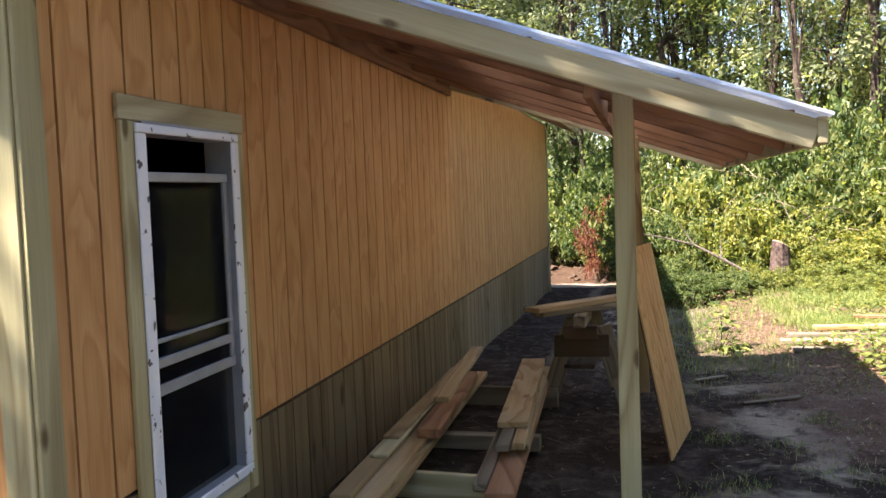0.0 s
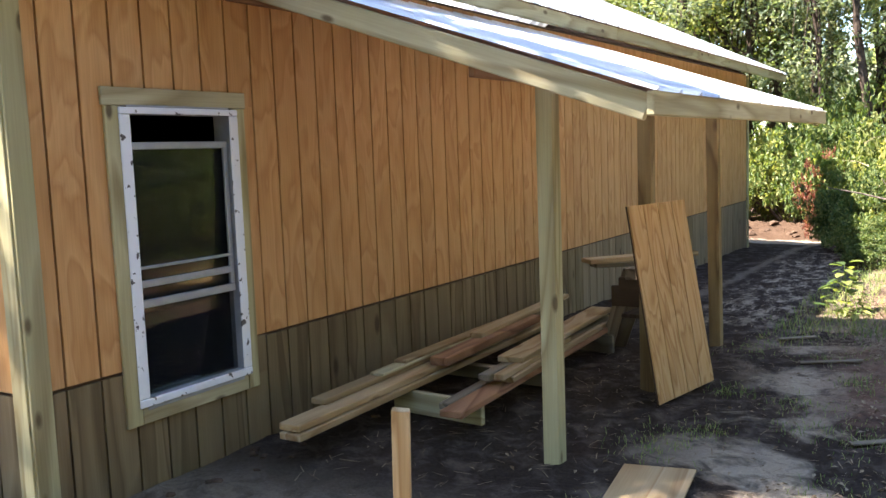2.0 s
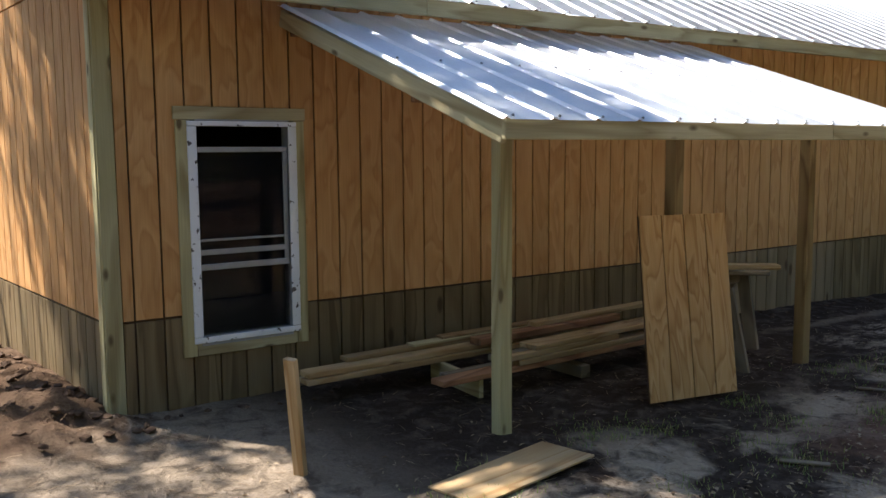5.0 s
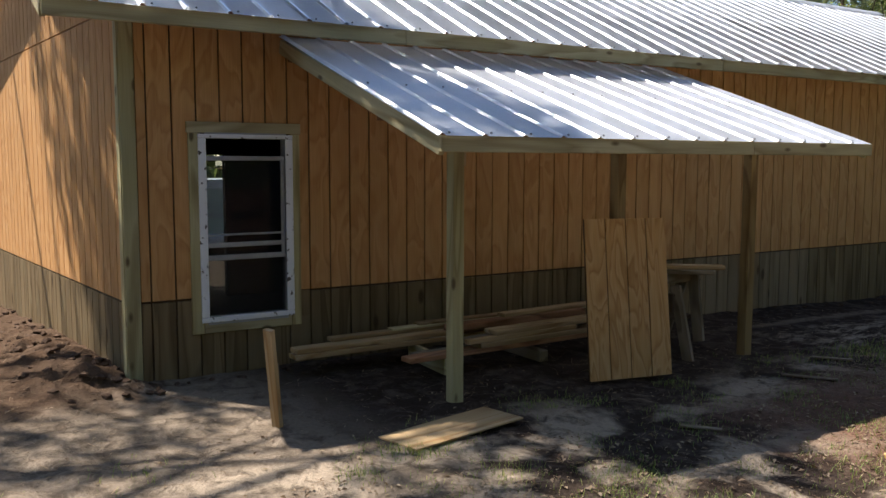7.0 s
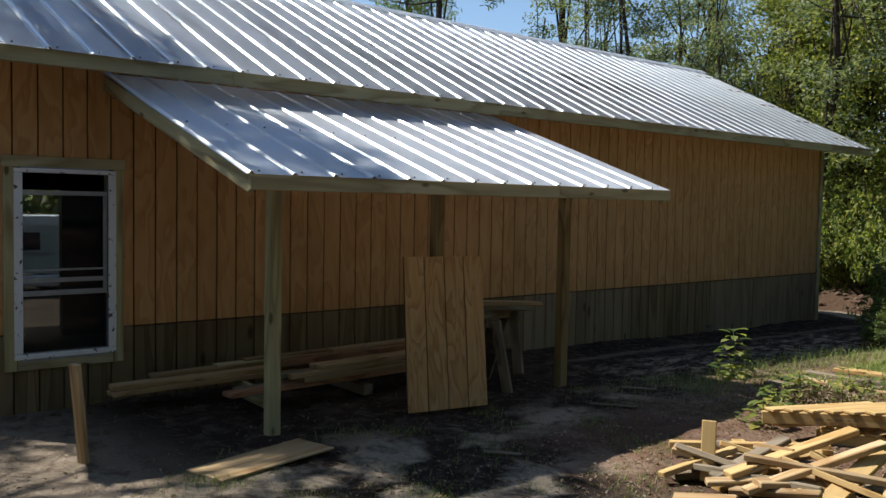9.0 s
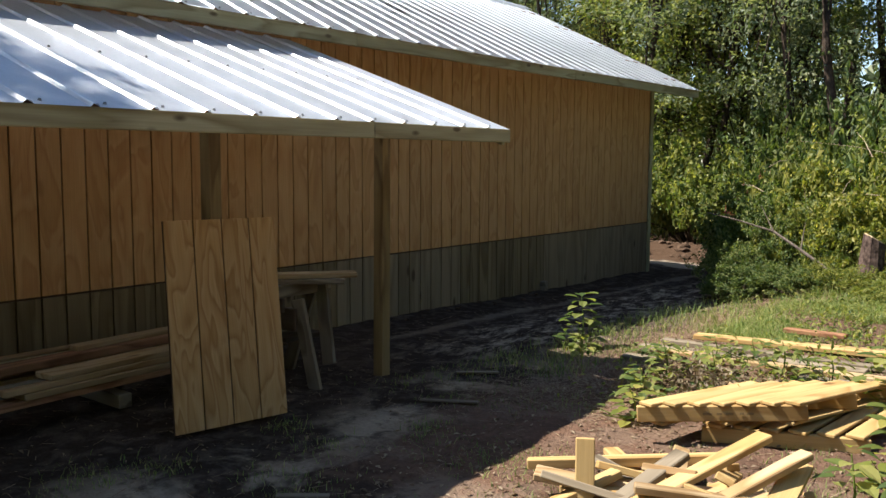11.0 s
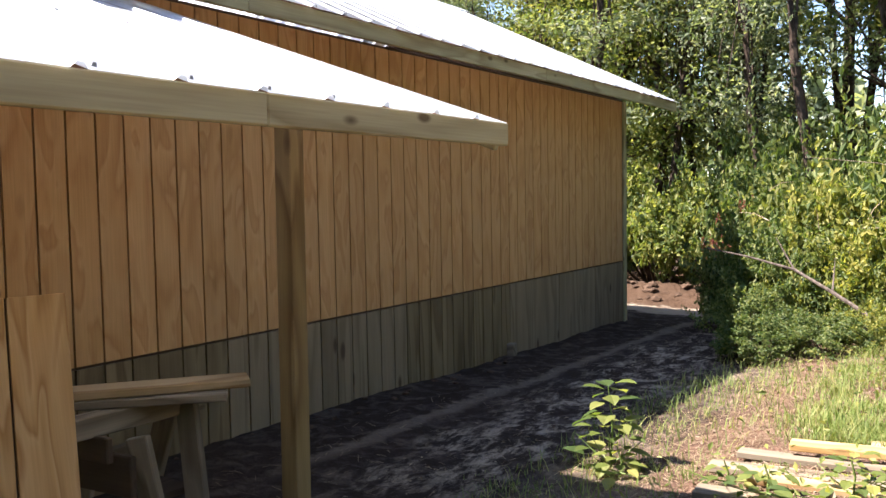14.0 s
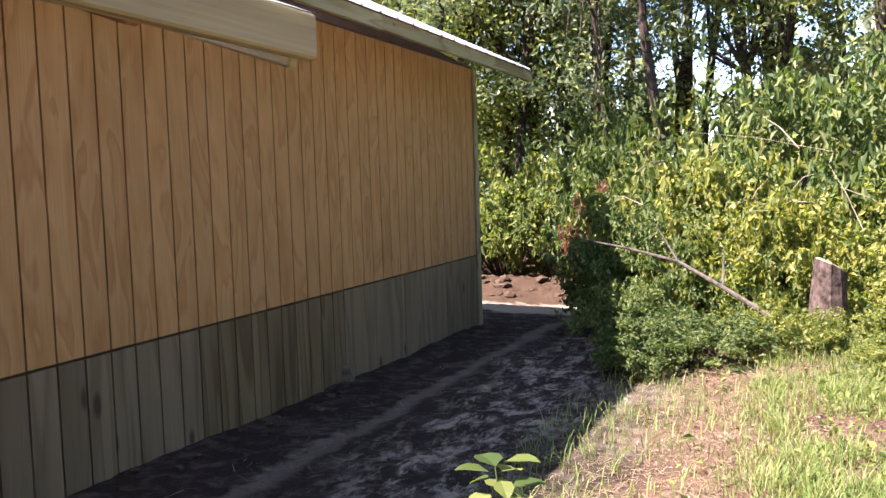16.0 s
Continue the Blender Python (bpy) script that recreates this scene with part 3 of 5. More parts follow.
def build_main_roof():
    roof = thing("roof", "ribbed galvanised metal roof of the house with treated fascia", "roof", kind="structure")
    ln = math.hypot(EAVE_X - RIDGE_X, EAVE_Z - RIDGE_Z) + 0.03
    total = RAKE1 - RAKE0
    n = math.ceil(total / 0.9)
    sheet = sheet_mesh(0.9, ln)
    east = roof_frame((EAVE_X, 0, EAVE_Z), (RIDGE_X, 0, RIDGE_Z), 0)
    west = roof_frame((2 * RIDGE_X - EAVE_X, 0, EAVE_Z), (RIDGE_X, 0, RIDGE_Z), 0)
    last = sheet_mesh(round((total - (n - 1) * 0.9) / 0.3) * 0.3, ln)
    for i in range(n):
        me = sheet if i < n - 1 else last
        w = 0.9 if i < n - 1 else round((total - (n - 1) * 0.9) / 0.3) * 0.3
        for fr in (east, west):
            m = fr.copy()
            along = RAKE0 + i * 0.9
            m.translation.y = along + (w if m.col[0].y < 0 else 0)
            m.translation.z += 0.004
            part("roof_panel", me, None, roof, m=m)
            if fr is east:
                screws(roof, m, w, (ln - 0.05,))
    # ridge cap
    bm = bmesh.new()
    pr = [(-0.16, -0.078 + 0.035), (-0.02, 0.02 + 0.012), (0, 0.034), (0.02, 0.032), (0.16, -0.043)]
    a = [bm.verts.new((RIDGE_X + x, RAKE0 - 0.01, RIDGE_Z + z)) for x, z in pr]
    b = [bm.verts.new((RIDGE_X + x, RAKE1 + 0.01, RIDGE_Z + z)) for x, z in pr]
    for i in range(4):
        bm.faces.new((a[i], a[i + 1], b[i + 1], b[i]))
    bmesh.ops.solidify(bm, geom=bm.faces[:], thickness=0.002)
    part("ridge_cap", bm, M_METAL, roof, "bent metal ridge cap")
    # fascia boards along the eave, in three lengths
    cuts = [RAKE0 + 0.01, 1.62, 5.35, 9.3, RAKE1 - 0.01]
    for sx in (EAVE_X - 0.03, 2 * RIDGE_X - EAVE_X + 0.03):
        for p, q in zip(cuts, cuts[1:]):
            stick((sx, p + 0.001, EAVE_Z - 0.06), (sx, q - 0.001, EAVE_Z - 0.06), 0.038, 0.112, M_TREATED, roof, "fascia_board", "greenish treated pine fascia")
    for yy in (RAKE0 + 0.0, RAKE1 - 0.0):
        s = 1 if yy < 0 else -1
        for ex in (EAVE_X - 0.055, 2 * RIDGE_X - EAVE_X + 0.055):
            z = roof_z(ex) - 0.085
            rz = RIDGE_Z - 0.09
            stick((ex, yy + s * 0.022, z), (RIDGE_X, yy + s * 0.022, rz), 0.038, 0.135, M_TREATED, roof, "rake_board", "greenish treated pine rake board")
    # rafters showing under the overhangs, and the boarded soffit strip
    for i in range(23):
        y = RAKE0 + 0.1 + i * (RAKE1 - RAKE0 - 0.2) / 22
        stick((EAVE_X - 0.06, y, roof_z(EAVE_X - 0.06) - 0.075), (-1.2, y, roof_z(-1.2) - 0.075), 0.038, 0.13, M_RED, roof, "rafter", "reddish rafter")
    for i in range(5):
        x = EAVE_X - 0.35 - i * 0.66
        for p, q in ((RAKE0 + 0.05, Y0), (Y1, RAKE1 - 0.05)):
            stick((x, p, roof_z(x) - 0.02), (x, q, roof_z(x) - 0.02), 0.09, 0.036, M_RED, roof, "purlin", "reddish purlin")
    tagged(part("ceiling", box(XW + T, -T, Y0 + 0.15, Y1 - 0.15, TOP - 0.02, TOP + 0.03), M_INSIDE_SHADE), "ceiling inside the house, indoor shade put into its colour", "ceiling", kind="structure")


build_main_roof()

P0, P1 = 0.765, 5.075                      # porch roof along the wall
PX, PZ, PWZ = 2.335, 1.80, 2.62           # front edge and top at the wall
PSL = (PWZ - PZ) / PX


def porch_z(x):
    return PWZ - PSL * x


def build_porch():
    porch = thing("porch", "open lean-to porch with a ribbed metal roof on posts", "porch", kind="structure")
    ln = math.hypot(PX, PWZ - PZ) + 0.02
    fr = roof_frame((PX, 0, PZ), (0.0, 0, PWZ), 0)
    total = P1 - P0
    n = math.ceil(total / 0.9)
    for i in range(n):
        w = 0.9 if i < n - 1 else round((total - (n - 1) * 0.9) / 0.3) * 0.3 + 0.02
        m = fr.copy()
        m.translation.y = P0 - 0.02 + i * 0.9 + (w if m.col[0].y < 0 else 0)
        m.translation.z += 0.004 + 0.012
        m.translation.x += 0.01
        part("roof_panel", sheet_mesh(w, ln), None, porch, m=m)
        screws(porch, m, w, (ln - 0.05, ln * 0.55))
    # side boards down the slope
    for y, mat in ((P0 + 0.04, M_TREATED), (P1 - 0.1, M_TREATED)):
        stick((0.01, y - (0.045 if y < 1 else 0), porch_z(0.01) - 0.06), (PX - 0.02, y, porch_z(PX - 0.02) - 0.06), 0.038, 0.11, mat, porch, "side_board", "greenish treated pine side board")
    for y in (1.36, 2.1, 2.85, 3.65, 4.42):
        stick((0.01, y + 0.065, porch_z(0.01) - 0.062), (PX - 0.04, y + 0.065, porch_z(PX - 0.04) - 0.062), 0.038, 0.075, M_RED, porch, "rafter", "reddish rafter")
    for x in (0.15, 0.7, 1.25, 1.8, 2.2):
        stick((x, P0 + 0.04, porch_z(x) - 0.014), (x, P1 - 0.13, porch_z(x) - 0.014), 0.085, 0.022, M_RED, porch, "purlin", "dark reddish purlin")
    for p, q in ((P0 + 0.01, 3.505), (3.507, P1 - 0.08)):
        stick((PX - 0.002, p, PZ - 0.037), (PX - 0.002, q, PZ - 0.037), 0.036, 0.098, M_TREATED, porch, "fascia_board", "pale treated pine fascia")
    stick((1.50, P0 + 0.05, porch_z(1.50) - 0.105), (1.50, P1 - 0.15, porch_z(1.50) - 0.105), 0.036, 0.12, M_RED, porch, "beam", "reddish beam on the posts")
    stick((0.022, P0 + 0.05, porch_z(0.03) - 0.1), (0.022, P1 - 0.05, porch_z(0.03) - 0.1), 0.038, 0.14, M_RED, porch, "ledger", "reddish ledger against the wall")
    for x, y, mat, lean, label in ((1.616, 1.349, M_TREATED_V, (0.0, 0.0), "square greenish treated pine post"), (1.595, 2.872, M_POST, (0.0, 0.0), "square dark brown post"),
                                   (1.65, 4.35, M_POST, (-0.045, 0.065), "square dark brown post, slightly leaning")):
        top = porch_z(1.66) - 0.03
        bm = box(x - 0.0445, x + 0.0445, y - 0.0445, y + 0.0445, gz(x, y) - 0.1, top, bevel=0.004)
        for v in bm.verts:
            v.co += Vector((lean[0], lean[1], 0)) * max(0, v.co.z) / top
        part("post", bm, mat, porch, label)
        if y < 2:
            part("block", box(1.59, 1.626, y + 0.047, y + 0.083, porch_z(1.62) - 0.42, porch_z(1.62) - 0.12, bevel=0.003), M_PINE, porch, "short nailed block")


build_porch()


# ---- far side of the house: lean-to, vehicles ----
def build_west():
    lean = thing("lean_to", "open rafter lean-to with metal roof on the far side", "porch", kind="structure")
    me = sheet_mesh(0.9, 3.0)
    base = roof_frame((-8.6, 0, 2.02), (XW - 0.05, 0, 2.62), 0)
    for i in range(7):
        m = base.copy()
        m.translation.y = -0.75 + i * 0.9 + (0.9 if m.col[0].y < 0 else 0)
        part("roof_panel", me, None, lean, m=m)
    for i in range(8):
        y = -0.7 + i * 0.9
        stick((XW - 0.06, y, 2.53), (-8.5, y, 1.95), 0.038, 0.14, M_PINE, lean, "rafter", "pale pine rafter")
    stick((-8.3, -0.7, 1.86), (-8.3, 5.6, 1.86), 0.05, 0.14, M_PINE, lean, "beam")
    for y in (4.4, 5.5):
        part("post", box(-8.35, -8.26, y, y + 0.09, -0.6, 1.8, bevel=0.004), M_TREATED_V, lean, "square treated post")


build_west()

M_CARPAINT = plain("white_car_paint", (0.72, 0.73, 0.74), (0.78, 0.79, 0.80), 0.3, 0, 3.0, 0.5)
M_CAMPER = plain("pale_green_panel", (0.42, 0.50, 0.44), (0.50, 0.57, 0.50), 0.5, 0, 4.0, 0.4)
M_CARGLASS = plain("dark_vehicle_glass", (0.015, 0.018, 0.02), (0.03, 0.035, 0.04), 0.08, 0, 2.0, 0.5)


def wheel(parent, x, y, z, r=0.34, w=0.22):
    bm = bmesh.new()
    bmesh.ops.create_cone(bm, segments=24, radius1=r, radius2=r, depth=w, cap_ends=True, matrix=pose(0, 0, 0, 0, 90, 0))
    bmesh.ops.bevel(bm, geom=[e for e in bm.edges if e.calc_face_angle(0) > 1], offset=0.04, segments=2, affect="EDGES")
    t = part("wheel", bm, M_RUBBER, parent, "black rubber wheel", Matrix.Translation((x, y, z)))
    bm = bmesh.new()
    bmesh.ops.create_cone(bm, segments=20, radius1=r * 0.62, radius2=r * 0.55, depth=w + 0.02, cap_ends=True, matrix=pose(0, 0, 0, 0, 90, 0))
    part("rim", bm, M_RAIL, t, "grey steel rim")


def loft(sections, bm=None):
    """Closed outlines of equal length joined one after the other."""
    bm = bm or bmesh.new()
    rings = [[bm.verts.new(p) for p in s] for s in sections]
    for a, b in zip(rings, rings[1:]):
        for k in range(len(a)):
            bm.faces.new((a[k], a[(k + 1) % len(a)], b[(k + 1) % len(b)], b[k]))
    bm.faces.new(rings[0][::-1])
    bm.faces.new(rings[-1])
    bmesh.ops.recalc_face_normals(bm, faces=bm.faces[:])
    return bm


def build_pickup():
    p = thing("pickup_truck", "white pickup truck parked on the sunny sand yard", "truck", m=Matrix.Translation((-13.6, -2.2, gz(-13.6, -2.2))))
    w = 0.92
    side = [(-2.6, 0.45), (2.6, 0.45), (2.65, 0.75), (2.55, 1.02), (1.1, 1.12), (-2.6, 1.12)]
    bm = loft([[(x, y, z) for y, z in side] for x in (-w, -w * 0.98, w * 0.98, w)])
    part("body", bm, M_CARPAINT, p, "white painted body")
    cab = [(-0.9, 1.12), (1.2, 1.12), (0.55, 1.75), (-0.75, 1.78)]
    part("cab", loft([[(-0.86, y, z) for y, z in cab], [(0.86, y, z) for y, z in cab]]), M_CARPAINT, p)
    glass = [(-0.75, 1.17), (0.95, 1.17), (0.48, 1.68), (-0.68, 1.70)]
    for s in (-1, 1):
        part("side_window", loft([[(s * 0.862, y, z) for y, z in glass], [(s * 0.872, y, z) for y, z in glass]]), M_CARGLASS, p, "dark side window")
        part("mirror", box(s * 0.9, s * 1.08, 0.85, 0.95, 1.15, 1.35, bevel=0.02), M_RUBBER, p, "black door mirror")
        for y in (-1.7, 1.75):
            wheel(p, s * 0.82, y, 0.34)
    part("bumper", box(-0.9, 0.9, 2.62, 2.75, 0.42, 0.62, bevel=0.02), M_RAIL, p, "grey bumper")


def build_camper():
    c = thing("camper_trailer", "small pale green and white camper trailer in the yard", "trailer", m=Matrix.Translation((-13.4, 4.6, gz(-13.4, 4.6))))
    side = [(-1.9, 0.45), (1.9, 0.45), (2.0, 0.9), (1.9, 1.45), (1.6, 1.62), (-1.6, 1.62), (-1.95, 1.4), (-2.0, 0.9)]
    part("body", loft([[(x, y, z) for y, z in side] for x in (-0.9, -0.88, 0.88, 0.9)]), M_CAMPER, c, "pale green metal body")
    part("roof_band", loft([[(x, y * 1.005, z) for y, z in [(-1.85, 1.46), (1.85, 1.46), (1.55, 1.66), (-1.55, 1.66)]] for x in (-0.92, 0.92)]), M_CARPAINT, c, "white roof")
    part("window_pane", box(0.9, 0.925, -1.25, -0.75, 0.95, 1.32, bevel=0.01), M_CARGLASS, c, "dark window")
    part("trim_strip", box(0.9, 0.93, -1.9, 1.9, 0.85, 0.90), M_RAIL, c)
    part("bumper", box(0.95, 1.15, -1.9, 1.9, 0.2, 0.42, bevel=0.02), M_CARPAINT, c, "white bumper board")
    for y in (-0.5, 0.5):
        wheel(c, 0.75, y, 0.32, 0.32)


build_pickup()
build_camper()


# ---- lumber and loose wood under the porch ----
def build_panel():
    """The offcut of grooved siding that leans on the middle post."""
    a, b = Vector((1.815, 2.43, 0.03)), Vector((1.945, 3.135, 0.025))      # foot
    c, d = Vector((1.63, 2.515, 1.228)), Vector((1.675, 3.27, 1.216))       # head
    x = (b - a).normalized()
    up = ((c + d) / 2 - (a + b) / 2)
    z = (up - x * up.dot(x)).normalized()
    y = z.cross(x)
    m = Matrix((x, y, z)).transposed().to_4x4()
    wid, h = 0.735, up.length
    m.translation = (a + b) / 2
    p = thing("plywood_board", "offcut of grooved tan plywood siding leaning against a porch post", "board", m=m)
    skew = up.dot(x) / h

    def cut(bm):
        for v in bm.verts:
            v.co.x += skew * v.co.z
        return bm

    part("backing", cut(box(-wid / 2, wid / 2, 0.004, 0.012, 0, h)), M_BACK, p, "dark groove backing")
    s = wid / 4
    me = mesh_of("plank", cut(box(-s / 2 + 0.004, s / 2 - 0.004, -0.006, 0.004, 0, h, bevel=0.0015)), M_PLY)
    for i in range(4):
        part("plank", me, None, p, m=Matrix.Translation((-wid / 2 + s * (i + 0.5), 0, 0)))


build_panel()


def build_sawhorse():
    s = thing("sawhorse", "rough weathered timber sawhorse standing on dark soil", "sawhorse")
    stick((1.22, 3.58, 0.645), (1.24, 4.20, 0.645), 0.085, 0.085, M_GREY, s, "top_beam", "grey timber top beam")
    for top, foot in (((1.385, 3.76, 0.60), (1.535, 3.785, -0.04)), ((1.285, 4.09, 0.68), (1.455, 4.0, 0.10)), ((1.165, 3.72, 0.66), (0.93, 3.76, -0.04)), ((1.18, 4.10, 0.66), (0.94, 4.06, -0.04))):
        stick(top, foot, 0.036, 0.10, M_GREY, s, "leg", up=(0.97, 0.2, 0.2))
    stick((1.04, 3.70, 0.43), (1.04, 4.12, 0.43), 0.036, 0.09, M_GREY, s, "brace")
    stick((1.03, 3.69, 0.46), (1.42, 3.71, 0.46), 0.03, 0.16, M_OLD, s, "end_board", "dark old end board")
    stick((1.10, 3.66, 0.56), (1.34, 3.67, 0.56), 0.03, 0.10, M_OLD, s, "end_board", "dark old end board")
    stick((1.20, 3.72, 0.30), (1.22, 4.08, 0.30), 0.22, 0.03, M_OLD, s, "shelf", "dark old shelf board")


build_sawhorse()
board((0.90, 3.50, 0.743), (1.50, 4.24, 0.743), 0.15, 0.036, M_PINE, "pale pine plank lying on the sawhorse", "plank", "planks on the sawhorse")
board((0.93, 3.57, 0.706), (1.50, 4.12, 0.706), 0.14, 0.036, M_GREY, "grey plank under a pale plank on the sawhorse", "plank", "planks on the sawhorse")

STACK = "lumber stacked under the porch"
board((0.36, 1.72, 0.085), (1.02, 1.66, 0.085), 0.038, 0.14, M_TREATED, "treated cross bearer under the lumber", "board", STACK, up=(0, 0, 1))
board((0.20, 3.72, 0.085), (1.05, 3.66, 0.085), 0.038, 0.14, M_GREY, "grey cross bearer under the lumber", "board", STACK)
board((0.20, 2.62, 0.06), (1.05, 2.60, 0.06), 0.09, 0.09, M_GREY, "short grey bearer under the lumber", "board", STACK)
board((0.47, 0.62, 0.178), (0.40, 4.02, 0.178), 0.14, 0.038, M_PINE, "long reddish pine board stacked on bearers", "board", STACK)
board((0.45, 0.64, 0.219), (0.39, 3.2, 0.219), 0.14, 0.038, M_PINE, "long pine board on top of another board", "board", STACK)
board((0.36, 0.98, 0.257), (0.30, 3.6, 0.257), 0.10, 0.032, M_PINE, "narrow pine board laid along the lumber stack", "board", STACK)
board((0.37, 1.52, 0.284), (0.31, 3.7, 0.284), 0.10, 0.018, M_TREATED, "thin greenish board on top of the lumber", "board", STACK)
board((0.36, 1.78, 0.304), (0.33, 4.1, 0.304), 0.09, 0.019, M_PINE, "thin pine strip on top of the lumber", "board", STACK)
board((0.51, 2.0, 0.268), (0.42, 3.55, 0.268), 0.13, 0.055, M_RED, "dark reddish beam beside the pine boards", "board", STACK)
board((0.44, 2.6, 0.315), (0.33, 4.35, 0.315), 0.10, 0.036, M_PINE, "pale pine board on top of the lumber", "board", STACK)
board((1.02, 1.30, 0.178), (0.90, 3.95, 0.178), 0.14, 0.038, M_RED, "dark reddish board stacked on bearers", "board", STACK)
board((0.905, 1.42, 0.178), (0.79, 3.80, 0.178), 0.07, 0.038, M_GREY, "grey board stacked on bearers", "board", STACK)
board((1.00, 1.95, 0.218), (0.88, 4.05, 0.218), 0.14, 0.038, M_PINE, "pine board on top of a reddish board", "board", STACK)
board((0.95, 1.80, 0.258), (0.91, 2.75, 0.258), 0.075, 0.038, M_GREY, "short grey offcut on the lumber stack", "board", STACK)
board((1.03, 1.84, 0.258), (0.96, 3.0, 0.258), 0.065, 0.038, M_PINE, "short pale pine offcut on the lumber stack", "board", STACK)
board((0.96, 2.12, 0.297), (0.84, 3.95, 0.297), 0.17, 0.036, M_PINE, "wide pine plank on top of the lumber stack", "board", STACK)


# ---- stake, flat sheet ----
def build_stake():
    m = between((1.53, 0.07, -0.05), (1.625, 0.0, 0.64), up=(0.5, -1, 0))
    bm = box(-0.35, 0.35, -0.034, 0.034, -0.018, 0.018, bevel=0.003)
    for v in bm.verts:
        v.co.y += 0.012 * math.sin(v.co.x * 5)
    thing("wooden_stake", "split pine stake driven upright into the sandy soil", "stake", m=m, data=mesh_of("stake", bm, M_PINE))
    thing("wooden_stake", "thin pine stake driven into soil beside another stake", "stake", m=between((1.49, 0.09, -0.06), (1.575, 0.055, 0.42), up=(0.5, -1, 0)),
          data=board_mesh(0.48, 0.035, 0.02, M_GREY, "stake"))


build_stake()
fm = between((2.26, 0.53, 0.026), (2.16, 1.365, 0.034))
bm = box(-0.425, 0.425, -0.17, 0.17, -0.006, 0.006, bevel=0.002)
for v in bm.verts:
    v.co.x -= v.co.y * 0.1
    v.co.z += 0.012 * math.sin(v.co.x * 4)
thing("plywood_sheet", "small tan plywood sheet lying flat on sandy ground", "board", m=fm, data=mesh_of("sheet", bm, M_PINE))


# ---- scrap wood pile, pallets, planks on the bank ----
def build_pile():
    rng = random.Random(11)
    g = "scrap wood in the pile"
    mats = [M_YELLOW, M_YELLOW, M_PINE, M_PINE, M_GREY]
    names = {M_YELLOW: "bright yellow pine", M_PINE: "pale pine", M_GREY: "weathered grey"}
    count = 36
    for i in range(count):
        r = 0.62 * math.sqrt(rng.random())
        a = rng.uniform(0, math.tau)
        x, y = 4.52 + r * math.cos(a) * 0.95, 3.12 + r * math.sin(a) * 0.75
        ln = rng.choice((0.25, 0.35, 0.5, 0.6, 0.75))
        th = rng.gauss(0.75, 0.6)
        if rng.random() < 0.35:
            th += 1.4
        z = gz(x, y) + 0.022 + max(0, (0.62 - r)) * 0.30 * (i / count) + 0.018 * (i % 3)
        tilt = rng.gauss(0, 0.13)
        d = Vector((math.cos(th) * math.cos(tilt), math.sin(th) * math.cos(tilt), math.sin(tilt))) * ln / 2
        c = Vector((x, y, z + abs(d.z)))
        mat = rng.choice(mats)
        board(c - d, c + d, rng.choice((0.05, 0.085, 0.085, 0.11)), 0.036, mat, names[mat] + " offcut in the scrap wood pile", "offcut", g, "scrap wood", up=(rng.gauss(0, 0.25), rng.gauss(0, 0.25), 1))
    for a, b, w, t, mat, l in (((4.18, 2.83, 0.02), (4.14, 2.90, 0.37), 0.085, 0.036, M_YELLOW, "yellow pine block standing on end in the pile"),
                               ((4.33, 2.26, 0.06), (4.62, 2.42, 0.09), 0.20, 0.04, M_PINE, "wide pale pine block on the ground by the pile"),
                               ((3.68, 3.16, 0.08), (4.55, 3.62, 0.17), 0.05, 0.05, M_YELLOW, "long yellow pine batten across the pile"),
                               ((3.95, 3.02, 0.05), (4.32, 3.2, 0.06), 0.10, 0.08, M_YELLOW, "short thick yellow pine block in the pile"),
                               ((4.38, 2.72, 0.13), (4.72, 3.55, 0.33), 0.085, 0.036, M_YELLOW, "long yellow pine board across the pile"),
                               ((4.40, 2.85, 0.22), (5.12, 3.22, 0.16), 0.06, 0.036, M_PINE, "pale pine board across the top of the pile"),
                               ((4.55, 2.62, 0.10), (4.92, 3.5, 0.30), 0.07, 0.036, M_PINE, "pale pine board sloping on the pile"),
                               ((4.27, 2.75, 0.08), (4.45, 3.25, 0.27), 0.085, 0.036, M_GREY, "weathered grey board sloping on the pile"),
                               ((4.78, 2.75, 0.03), (5.3, 3.05, 0.05), 0.03, 0.025, M_GREY, "thin dark stick beside the pile")):
        board(a, b, w, t, mat, l, "offcut", g, "scrap wood")


build_pile()

M_INK = plain("printed_ink", (0.22, 0.15, 0.07), (0.28, 0.19, 0.09), 0.8)


